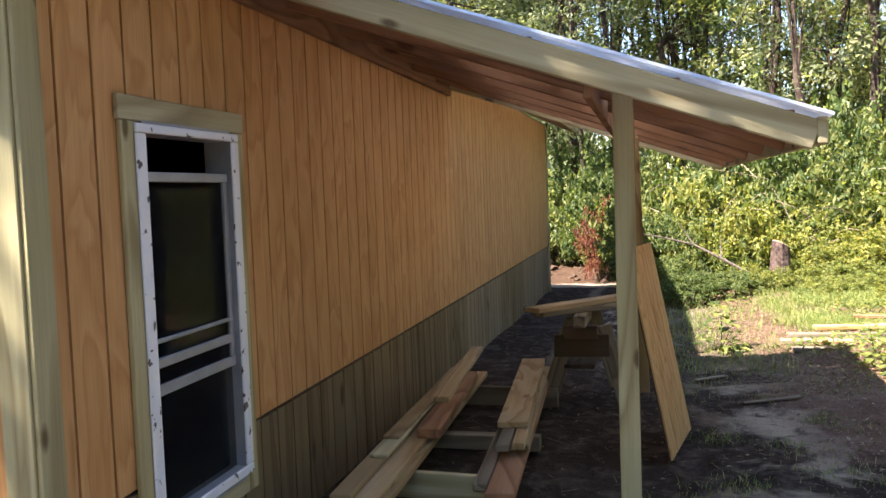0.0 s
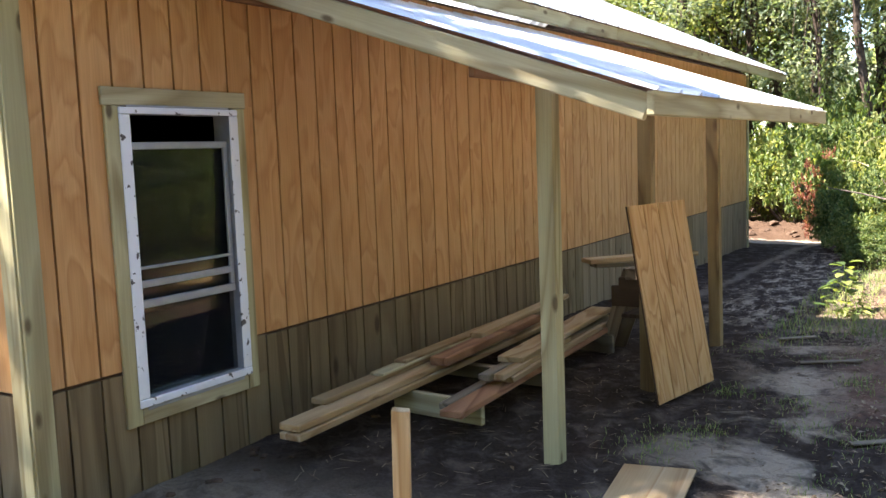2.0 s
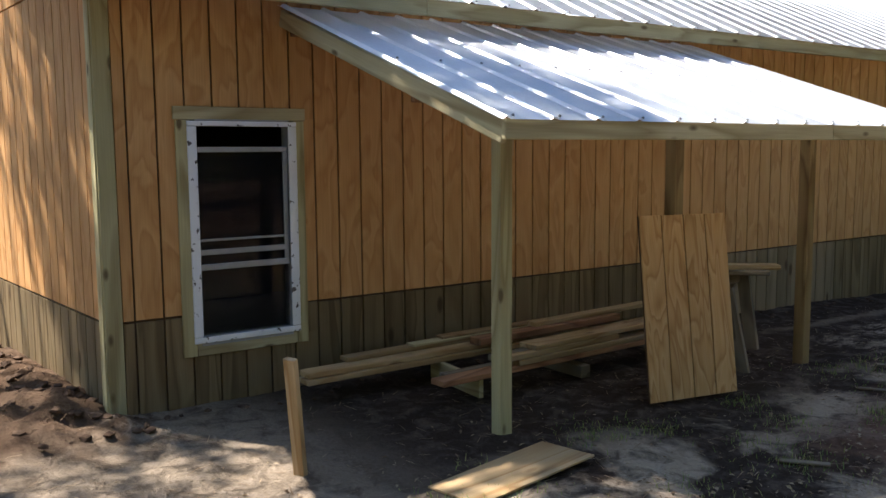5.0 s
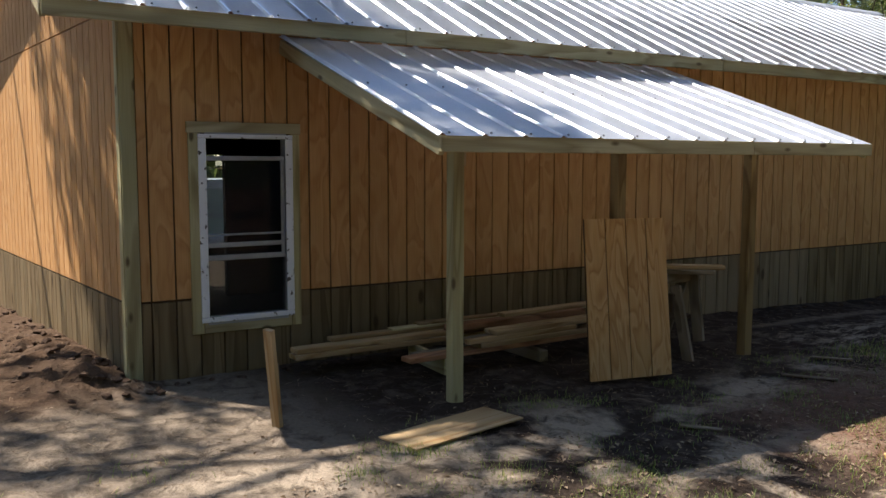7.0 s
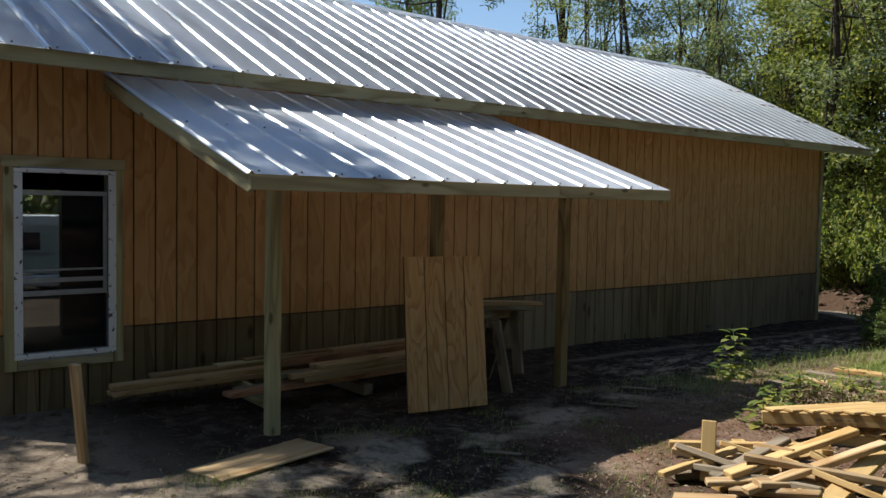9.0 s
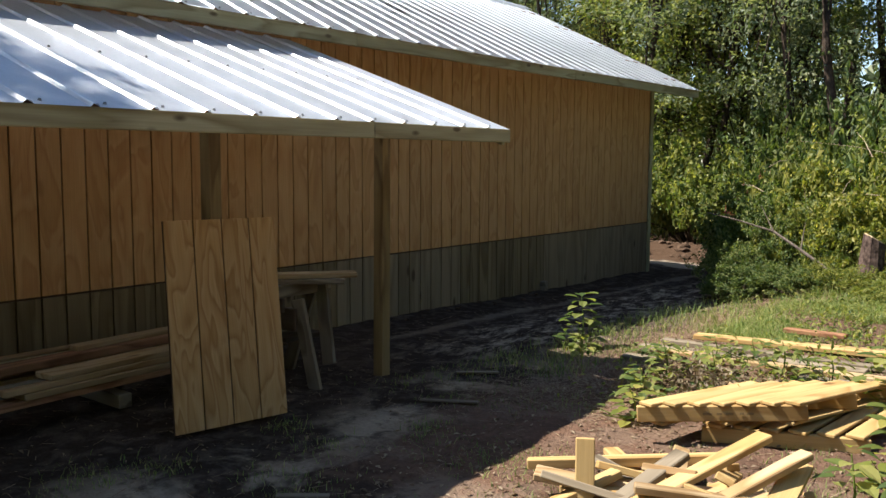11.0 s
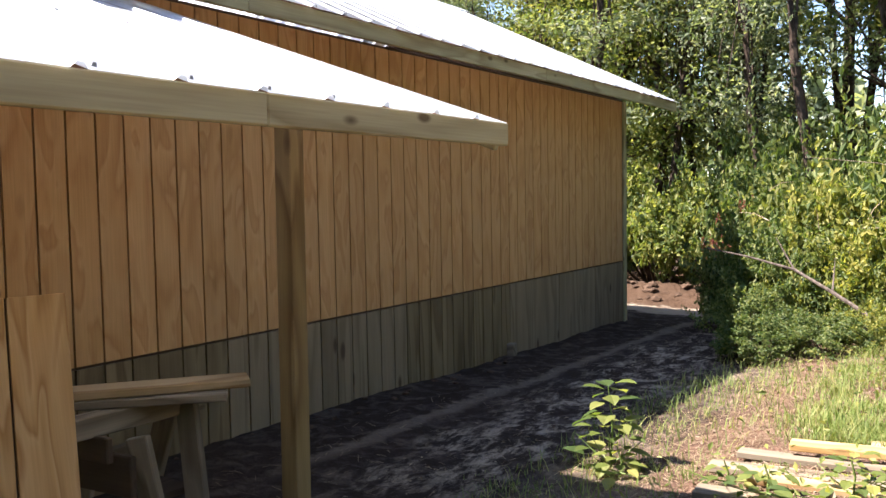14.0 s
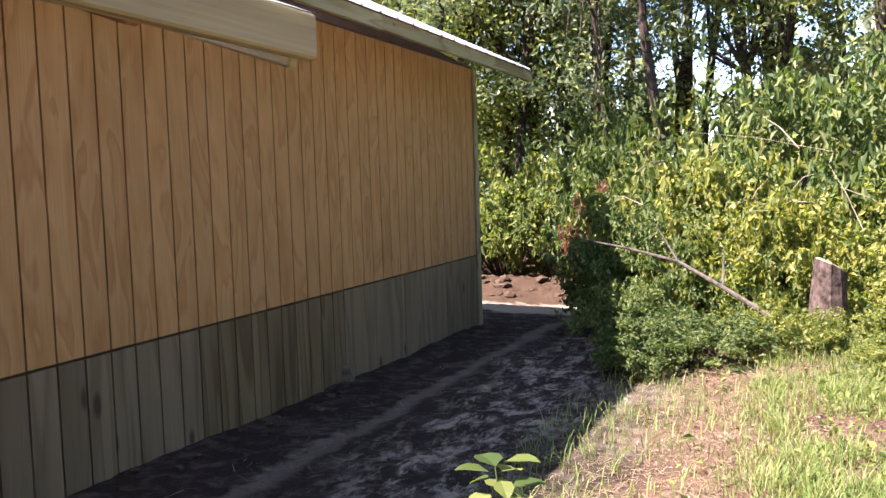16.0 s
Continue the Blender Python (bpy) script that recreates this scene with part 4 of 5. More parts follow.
def build_pallet(corner, along, across, label, slats, mat, stamp):
    """A pallet of skewed slats on three stringers: its front stringer starts at the corner."""
    o, u, v = Vector(corner), Vector(along), Vector(across)
    p = thing("pallet", label, "pallet", "pallets on the bank", m=Matrix.Translation(o))
    for k in (0.0, 0.5, 0.97):
        s = v * k
        stick(s - Vector((0, 0, 0.055)), s + u - Vector((0, 0, 0.055)), 0.038, 0.088, mat, p, "stringer")
    for i in range(slats):
        s = u * ((i + 0.5) / slats)
        stick(s - v * 0.03, s + v * 1.0, u.length / slats * 0.68, 0.02, mat, p, "slat")
    for k in (0.12, 0.5, 0.88):
        s = u * k - Vector((0, 0, 0.11))
        stick(s, s + v * 0.97, 0.085, 0.018, mat, p, "bottom_slat")
    if stamp:
        side = u.cross(Vector((0, 0, 1))).normalized() * 0.0215
        for k, w in ((0.42, 0.05), (0.49, 0.03), (0.55, 0.04), (0.62, 0.02), (0.67, 0.035)):
            x = u.normalized()
            m = Matrix((x, side.normalized(), x.cross(side.normalized()))).transposed().to_4x4()
            m.translation = u * k + side - Vector((0, 0, 0.055))
            part("stamp_mark", box(-w / 2, w / 2, -0.001, 0.001, -0.007, 0.007), M_INK, p, "dark unreadable stamped mark", m)


build_pallet((4.18, 4.18, 0.135), (0.80, 0.32, 0.0), (0.10, 0.95, 0.0), "yellow pine pallet lying on the weedy bank", 6, M_YELLOW, False)
build_pallet((3.89, 3.96, 0.245), (0.80, 0.40, 0.06), (0.26, 1.02, -0.05), "yellow pine pallet stacked crooked on another pallet", 7, M_YELLOW, True)

PB = "planks on the grassy bank"
for a, b, w, mat, l in (((2.95, 5.72, 0.07), (5.2, 5.85, 0.09), 0.14, M_GREY, "old grey plank lying in weeds"),
                        ((3.15, 5.95, 0.10), (5.6, 5.98, 0.12), 0.12, M_PINE, "weathered pine plank lying in weeds"),
                        ((2.9, 6.15, 0.07), (4.6, 6.2, 0.10), 0.14, M_GREY, "old grey plank half buried in weeds"),
                        ((3.25, 6.42, 0.16), (5.8, 6.62, 0.19), 0.13, M_YELLOW, "pale yellow pine plank on top of other planks"),
                        ((3.6, 6.75, 0.11), (5.9, 7.0, 0.14), 0.14, M_PINE, "pine plank lying at the back of the stack"),
                        ((3.0, 6.35, 0.10), (5.0, 6.36, 0.11), 0.10, M_GREY, "grey plank under a yellow plank"),
                        ((3.75, 7.15, 0.16), (4.25, 7.1, 0.17), 0.10, M_RED, "short reddish board behind the planks"),
                        ((3.95, 5.15, 0.12), (5.2, 5.45, 0.14), 0.06, M_PINE, "narrow pine batten lying in weeds")):
    board(a, b, w, 0.036, mat, l, "plank", PB, "plank")


# ---- plants ----
def leaf_mesh(name, pts, sizes, rng, material, up_bias=0.6, aspect=0.5, fold=0.15, normals=None):
    """Many small folded leaves, one quad each, at given points."""
    n = len(pts)
    nrm = rng.normal(size=(n, 3)) + np.array([0, 0, up_bias])
    if normals is not None:
        nrm = nrm * 0.8 + normals
    nrm /= np.linalg.norm(nrm, axis=1)[:, None]
    t = np.cross(nrm, rng.normal(size=(n, 3)))
    t /= np.linalg.norm(t, axis=1)[:, None] + 1e-9
    s = np.cross(nrm, t)
    L, W = sizes[:, None], sizes[:, None] * aspect
    q = np.stack([pts - t * L * 0.5, pts + s * W * 0.5 + nrm * L * fold, pts + t * L * 0.5, pts - s * W * 0.5 + nrm * L * fold], 1)
    me = bpy.data.meshes.new(name)
    me.from_pydata(q.reshape(-1, 3).tolist(), [], np.arange(4 * n).reshape(-1, 4).tolist())
    me.materials.append(material)
    return me


def clumped(rng, centres, radius, per, flat=0.7):
    c = np.repeat(centres, per, 0)
    d = rng.normal(size=c.shape)
    d /= np.linalg.norm(d, axis=1)[:, None]
    r = radius * rng.random(len(c))[:, None] ** 0.45
    off = d * r * np.array([1, 1, flat])
    return c + off, d


def branchy(rng, pts, base_r, trunk):
    """A trunk through points with limbs that reach for the crown's clumps."""
    bm = tube(trunk, [base_r * (1 - 0.75 * i / (len(trunk) - 1)) for i in range(len(trunk))], 8)
    for p in pts:
        i = rng.integers(len(trunk) // 3, len(trunk) - 1)
        a = Vector(trunk[i])
        b = Vector(p)
        mid = a.lerp(b, 0.5) + Vector((0, 0, -0.06 * (b - a).length))
        r = base_r * 0.28
        tube([a, mid, b], [r, r * 0.6, r * 0.2], 5, bm)
    return bm


def bush_variant(k, mat, leaf=0.082, clumps=66, per=80):
    rng = np.random.default_rng(100 + k)
    a = rng.uniform(0, math.tau, clumps)
    rr = np.sqrt(rng.random(clumps)) * 1.0
    top = (1.0 - 0.55 * rr ** 2) * rng.uniform(0.75, 1.15, clumps)
    z = top * rng.random(clumps) ** 0.55
    c = np.stack([rr * np.cos(a), rr * np.sin(a), z + 0.06], 1)
    pts, d = clumped(rng, c, 0.18, per)
    a = rng.uniform(0, math.tau, 52)
    out = rng.uniform(0.2, 1.0, 52)
    foot = np.stack([out * np.cos(a), out * np.sin(a), (1 - 0.5 * out ** 2) * rng.uniform(0.5, 1.0, 52)], 1)
    way = np.stack([np.cos(a) * out * 0.6, np.sin(a) * out * 0.6, rng.uniform(0.3, 0.9, 52)], 1) * rng.uniform(0.3, 0.75, 52)[:, None]
    k = rng.random((52, 26, 1))
    shoot = (foot[:, None] + way[:, None] * k - np.array([0, 0, 0.12]) * k ** 2 + rng.normal(0, 0.028, (52, 26, 3))).reshape(-1, 3)
    pts, d = np.concatenate([pts, shoot]), np.concatenate([d, rng.normal(0, 0.6, shoot.shape)])
    pts[:, 2] = np.maximum(pts[:, 2], 0.02)
    me = leaf_mesh("foliage", pts, rng.uniform(0.6, 1.3, len(pts)) * leaf, rng, mat, normals=d * 0.6)
    bm = bmesh.new()
    for p in c[:: 3]:
        v = Vector(p)
        tube([(v.x * 0.12, v.y * 0.12, -0.06), (v.x * 0.5, v.y * 0.5, v.z * 0.55), v], [0.016, 0.011, 0.004], 4, bm)
    return me, mesh_of("woody_stem", bm, M_BARK)


def tree_variant(k, mat, h=9.0, leaf=0.12, clumps=150, per=78, low=0.12, wide=2.1):
    rng = np.random.default_rng(200 + k)
    t = rng.random(clumps)
    z = h * (low + (1 - low) * t ** 0.85)
    spread = wide * (1 - 0.65 * ((z / h - 0.45) / 0.55) ** 2).clip(0.15, 1)
    a = rng.uniform(0, math.tau, clumps)
    r = spread * np.sqrt(rng.random(clumps)) * rng.uniform(0.6, 1.15, clumps)
    c = np.stack([r * np.cos(a), r * np.sin(a), z], 1)
    pts, d = clumped(rng, c, 0.5, per, 0.6)
    me = leaf_mesh("crown", pts, rng.uniform(0.6, 1.35, len(pts)) * leaf, rng, mat, normals=d * 0.5)
    trunk = [(0.25 * math.sin(i * 1.3 + k), 0.2 * math.cos(i * 1.1 + k), h * 0.92 * i / 6 - (0.1 if i == 0 else 0)) for i in range(7)]
    return me, mesh_of("trunk", branchy(rng, c[::5], 0.11, trunk), M_BARK)


def pine_variant(k, h=17.0):
    rng = np.random.default_rng(300 + k)
    n = 110
    z = h * (0.48 + 0.52 * rng.random(n))
    a = rng.uniform(0, math.tau, n)
    r = (1 - (z / h - 0.48) / 0.56) * 2.6 * rng.uniform(0.35, 1.0, n)
    c = np.stack([r * np.cos(a), r * np.sin(a), z], 1)
    pts, d = clumped(rng, c, 0.5, 60, 0.7)
    me = leaf_mesh("crown", pts, rng.uniform(0.25, 0.4, len(pts)), rng, M_NEEDLE, aspect=0.14, normals=d * 0.3)
    trunk = [(0.12 * math.sin(i + k), 0.12 * math.cos(i * 1.4), h * i / 8 - (0.1 if i == 0 else 0)) for i in range(9)]
    return me, mesh_of("trunk", branchy(rng, c[::4], 0.19, trunk), M_BARK)


def plant(kind, meshes, x, y, sx, sz, turn, label, category, group, woody, leafy_name):
    t = thing(kind, label, category, group, m=pose(x, y, gz(x, y), 0, 0, turn) @ Matrix.Diagonal((sx, sx, sz, 1)))
    part(leafy_name, meshes[0], None, t)
    part(woody, meshes[1], None, t, "brown bark")
    return t


BUSH = [bush_variant(0, M_LEAF), bush_variant(1, M_LEAF_LIGHT), bush_variant(2, M_LEAF_DARK), bush_variant(3, M_LEAF_LIGHT, 0.092, 52, 75), bush_variant(4, M_LEAF_RED, 0.08, 50, 45)]
TREE = [tree_variant(0, M_LEAF), tree_variant(1, M_LEAF_TALL, 10.5, 0.115, 66, 70, 0.3, 1.8), tree_variant(2, M_LEAF_LIGHT, 8.0, 0.11), tree_variant(3, M_LEAF_TALL, 12.0, 0.11, 56, 75, 0.35, 1.5)]
PINE = [pine_variant(0), pine_variant(1, 20.0)]
BUSH_LABEL = ["dense green shrub at the edge of the woods", "sunlit yellow-green shrub at the edge of the woods", "dark green shrub at the edge of the woods", "broad-leaved yellow-green shrub beside the yard", "thin maroon-leaved shrub beyond the house corner"]
TREE_LABEL = ["leafy green tree in the woods", "tall grey-green tree in the woods", "young light green tree in the woods", "tall slender tree with an open crown in the woods"]


def build_woods():
    rng = random.Random(21)
    # x, y, radius, height, variant
    yard_edge = [(1.75, 12.3, 0.75, 1.2, 2), (2.2, 11.95, 0.6, 0.95, 2), (2.9, 12.0, 0.6, 0.85, 3), (2.3, 10.35, 0.5, 0.42, 2), (2.85, 10.3, 0.42, 0.34, 2), (3.25, 10.6, 0.4, 0.34, 0), (1.95, 11.0, 0.5, 0.58, 2), (3.2, 12.2, 0.8, 1.15, 3), (4.2, 11.6, 0.55, 0.55, 3),
                 (2.1, 12.6, 0.95, 1.15, 2), (2.9, 12.4, 0.8, 0.75, 0), (2.6, 13.1, 1.0, 1.75, 3), (2.35, 12.1, 0.6, 1.05, 3), (3.9, 13.4, 1.1, 1.25, 1),
                 (5.0, 12.4, 0.9, 0.8, 1), (6.4, 13.0, 1.3, 1.9, 1), (7.6, 11.4, 1.4, 2.1, 3), (8.2, 9.6, 1.4, 2.0, 1), (6.2, 11.0, 0.9, 0.8, 0)]
    hedge = [(2.0, 14.6, 1.2, 2.2, 0), (3.4, 14.9, 1.4, 2.5, 2), (5.4, 14.4, 1.4, 2.2, 0), (5.0, 16.6, 1.6, 3.0, 2), (7.2, 15.6, 1.6, 2.8, 1), (8.8, 13.6, 1.7, 3.0, 0),
             (9.8, 11.0, 1.7, 2.8, 3), (10.2, 8.4, 1.7, 2.6, 0), (1.25, 16.0, 0.9, 1.5, 0), (0.75, 15.6, 0.45, 1.55, 4), (7.6, 7.4, 1.1, 1.2, 0), (6.8, 8.8, 0.9, 0.8, 1)]
    beyond = [(-0.3, 18.6, 1.3, 1.9, 0), (0.9, 17.6, 1.2, 2.2, 2), (-1.8, 19.2, 1.4, 2.3, 1), (-3.6, 19.4, 1.5, 2.4, 0), (-5.6, 19.2, 1.5, 2.2, 2), (0.2, 19.8, 1.5, 3.0, 2)]
    low = [(4.6, 10.9, 0.6, 0.35, 1), (5.4, 9.8, 0.7, 0.45, 3), (4.3, 11.7, 0.45, 0.35, 1), (3.9, 10.9, 0.4, 0.28, 3), (4.9, 8.9, 0.5, 0.3, 3), (3.05, 11.75, 0.5, 0.35, 1), (4.1, 9.9, 0.4, 0.25, 1)]
    shrubs = yard_edge + hedge + beyond + low
    for x, y, r, h, k in shrubs:
        plant("shrub", BUSH[k], x, y, r, h, rng.uniform(0, 360), BUSH_LABEL[k], "shrub", "shrubs along the woods", "woody_stem", "foliage")
    spots = []
    for i in range(36):
        x = -9 + 24 * ((i * 0.618034) % 1.0) + rng.uniform(-0.6, 0.6)
        y = 18.5 + rng.uniform(0, 9) + (2.0 if x < 0 else 0) - max(0, x - 5) * 0.6
        spots.append((x, max(y, 12.0 if x > 10 else y), rng.uniform(0.8, 1.25)))
    for x, y, s in spots:
        k = rng.choice((0, 1, 1, 2, 3, 3, 3, 1))
        plant("tree", TREE[k], x, y, s, s * rng.uniform(0.85, 1.15), rng.uniform(0, 360), TREE_LABEL[k], "tree", "trees of the woods", "trunk", "crown")
    for i in range(14):
        x, y = -3.0 + i * 1.35 + rng.uniform(-0.5, 0.5), 17.5 + rng.uniform(0, 7)
        y -= max(0, x - 6) * 0.5
        k = (1, 3, 1)[i % 3]
        plant("tree", TREE[k], x, y, rng.uniform(1.0, 1.3), rng.uniform(1.0, 1.35), rng.uniform(0, 360), TREE_LABEL[k], "tree", "trees of the woods", "trunk", "crown")
    for i in range(22):
        a = rng.uniform(-1.1, 1.2)
        d = rng.uniform(27, 40)
        x, y = 2 + d * math.sin(a) , d * math.cos(a)
        if y < 15 and x < 14:
            x += 10
        plant("pine_tree", PINE[i % 2], x, y, rng.uniform(0.8, 1.15), rng.uniform(0.8, 1.1), rng.uniform(0, 360), "tall pine with bare lower trunk behind the woods", "tree", "pines behind the woods", "trunk", "crown")
    plant("pine_tree", PINE[1], -11.9, 28.0, 1.25, 1.0, 40, "tall pine with bare lower trunk behind the woods", "tree", "pines behind the woods", "trunk", "crown")
    for i in range(15):
        x, y = -15 + i * 1.05 + rng.uniform(-0.5, 0.5), 19.5 + rng.uniform(0, 8)
        k = rng.choice((1, 1, 3, 0))
        plant("tree", TREE[k], x, y, rng.uniform(1.0, 1.25), rng.uniform(0.85, 1.1), rng.uniform(0, 360), TREE_LABEL[k], "tree", "trees of the woods", "trunk", "crown")
    # unseen trees added south and east to hold back skylight from those sides
    for i in range(16):
        x, y = (-1 + i * 1.55 + rng.uniform(-0.6, 0.6), -9.5 - rng.uniform(0, 5)) if i < 10 else (14.5 + rng.uniform(0, 4), -7 + (i - 10) * 3.0)
        k = rng.choice((0, 1, 2))
        plant("tree", TREE[k], x, y, rng.uniform(1.0, 1.35), rng.uniform(0.95, 1.2), rng.uniform(0, 360), TREE_LABEL[k], "tree", "trees round the yard", "trunk", "crown")
    # unseen south-east row, added to darken the near part of the east wall
    for i in range(9):
        x, y = 11.0 + rng.uniform(0, 3.0), -9.0 + i * 1.3
        plant("tree", TREE[(0, 2)[i % 2]], x, y, rng.uniform(1.0, 1.3), rng.uniform(0.95, 1.2), rng.uniform(0, 360), TREE_LABEL[(0, 2)[i % 2]], "tree", "trees round the yard", "trunk", "crown")
    # woods beside and behind the walk, on the other side of the yard and round the house
    for i in range(34):
        a = radians(rng.uniform(85, 385))
        d = rng.uniform(19, 30)
        x, y = 2 + d * math.sin(a), 2 + d * math.cos(a)
        if (-16 < x < -6 and -6 < y < 9) or (x > -14 and x < 1 and y > -13 and y < 0) or (y > 12 and -10 < x < 12):
            continue
        k = rng.choice((0, 1, 2))
        plant("tree", TREE[k], x, y, rng.uniform(0.9, 1.25), rng.uniform(0.8, 1.1), rng.uniform(0, 360), TREE_LABEL[k], "tree", "trees round the yard", "trunk", "crown")


build_woods()


def build_shade_trees():
    """The trees behind the start of the walk whose crowns dapple the yard, the gable and the roof's near end."""
    rng = np.random.default_rng(8)
    for n, (base, centre, rad, cl) in enumerate((((-3.2, -8.6), (-1.9, -4.7, 9.2), (4.0, 3.0, 1.5), 42), ((-8.2, -7.2), (-4.7, -2.9, 9.8), (3.2, 2.4, 1.4), 56))):
        d = rng.normal(size=(cl, 3))
        d /= np.linalg.norm(d, axis=1)[:, None]
        c = np.array(centre) + d * np.array(rad) * rng.random(cl)[:, None] ** 0.4
        z0 = gz(*base)
        # an open place in the crowns lets the sun onto the sand by the stake
        c = c[((c[:, 0] + 0.6 * c[:, 2] - 1.9) / 1.25) ** 2 + ((c[:, 1] + 0.39 * c[:, 2] + 0.05) / 0.75) ** 2 > 1]
        # and the crowns stop short of the middle of the roof
        c = c[~((c[:, 1] + 0.39 * (c[:, 2] - 3.3) > 0.7) & (c[:, 0] + 0.6 * (c[:, 2] - 3.3) < 0.3))]
        if n == 0:
            c = np.concatenate([c, np.array((-3.05, -1.7, 9.0)) + rng.normal(size=(12, 3)) * np.array((0.4, 0.28, 0.3))])
        c = c - np.array([base[0], base[1], z0])
        pts, q = clumped(rng, c, 0.62, 120, 0.55)
        me = leaf_mesh("crown", pts, rng.uniform(0.1, 0.2, len(pts)), rng, M_LEAF, aspect=0.55)
        top = Vector(centre) - Vector((base[0], base[1], z0))
        trunk = [Vector((0, 0, -0.1)).lerp(top, (i / 6) ** 1.0) + Vector((0, 0, 1.2 * math.sin(i / 6 * math.pi))) for i in range(7)]
        t = thing("shade_tree", "tall broad-leaved tree whose crown shades the yard", "tree", "shade trees", m=Matrix.Translation((base[0], base[1], z0)))
        part("crown", me, None, t)
        part("trunk", branchy(rng, c[::3], 0.24, trunk), M_BARK, t, "brown bark")


build_shade_trees()


def build_far_woods():
    """The woods behind all, round the whole place."""
    rng = np.random.default_rng(77)
    n = 40000
    a = rng.uniform(0, math.tau, n)
    d = rng.uniform(42, 56, n)
    h = 7.2 + 2.0 * np.sin(a * 23) + 1.4 * np.sin(a * 57 + 1) + 1.5 * np.sin(a * 131)
    z = h * rng.random(n) ** 0.8
    pts = np.stack([2 + d * np.sin(a), 4 + d * np.cos(a), z - 0.5], 1)
    me = leaf_mesh("far_woods", pts, rng.uniform(0.5, 1.4, n), rng, M_LEAF_TALL, aspect=0.7)
    tagged(new("far_woods", me), "dense grey-green woods all round the clearing", "woods", kind="stuff")


build_far_woods()


def build_stump():
    s = thing("tree_stump", "sawn tree stump with dark bark among green weeds", "stump", m=pose(3.58, 11.1, gz(3.58, 11.1) - 0.06, 4, -3, 200) @ Matrix.Diagonal((0.8, 0.8, 0.98, 1)))
    bm = bmesh.new()
    rings = []
    for i, z in enumerate((-0.15, 0.0, 0.2, 0.40, 0.56, 0.70)):
        r = 0.235 if i < 2 else 0.205 - 0.01 * i
        rings.append([(r * (1 + 0.06 * math.sin(3 * a + i) + 0.04 * math.sin(11 * a)) * math.cos(a), r * (1 + 0.06 * math.sin(3 * a + i) + 0.04 * math.sin(11 * a)) * math.sin(a), z + (0.06 * math.cos(a) if i == 5 else 0)) for a in [k * math.tau / 30 for k in range(30)]])
    loft(rings, bm)
    part("bark", bm, M_STUMP, s, "rough dark bark")
    top = [Vector(p) for p in rings[-1]]
    bm = loft([[Vector((p.x * 0.92, p.y * 0.92, p.z - 0.01)) for p in top], [Vector((p.x * 0.9, p.y * 0.9, p.z + 0.014)) for p in top]])
    part("cut_face", bm, M_CUT, s, "pale sawn cut face")


build_stump()
bm = tube([(1.45, 11.3, 0.88), (1.9, 11.3, 0.79), (2.36, 11.28, 0.67), (2.75, 11.15, 0.46), (3.12, 11.0, 0.25), (3.4, 10.9, -0.04)], [0.007, 0.011, 0.016, 0.02, 0.024, 0.028], 7)
tube([(2.36, 11.28, 0.67), (2.15, 11.4, 1.0)], [0.012, 0.004], 5, bm)
tube([(2.75, 11.15, 0.46), (2.75, 11.3, 0.8)], [0.012, 0.004], 5, bm)
thing("fallen_branch", "bare grey fallen branch leaning out of a shrub", "branch", data=mesh_of("branch", bm, M_BRANCH))


def build_brush():
    """Bare dry twigs tangled through the shrubs."""
    rng = np.random.default_rng(91)
    bm = bmesh.new()
    for i in range(260):
        x, y = rng.uniform(1.6, 8.0), rng.uniform(11.9, 14.2)
        if x > 5:
            y -= (x - 5) * 0.9
        z = gz(x, y) + abs(rng.normal()) * 0.7
        d = Vector((rng.normal(), rng.normal() * 0.5, rng.normal() * 0.6 + 0.2)) * rng.uniform(0.2, 0.6)
        p = Vector((x, y, z))
        tube([p, p + d * 0.5 + Vector((0, 0, 0.04)), p + d], [0.006, 0.004, 0.002], 3, bm)
    tagged(part("dry_brush", bm, M_TWIG), "tangle of dry brown twigs among the shrubs", "twigs", kind="stuff")


build_brush()


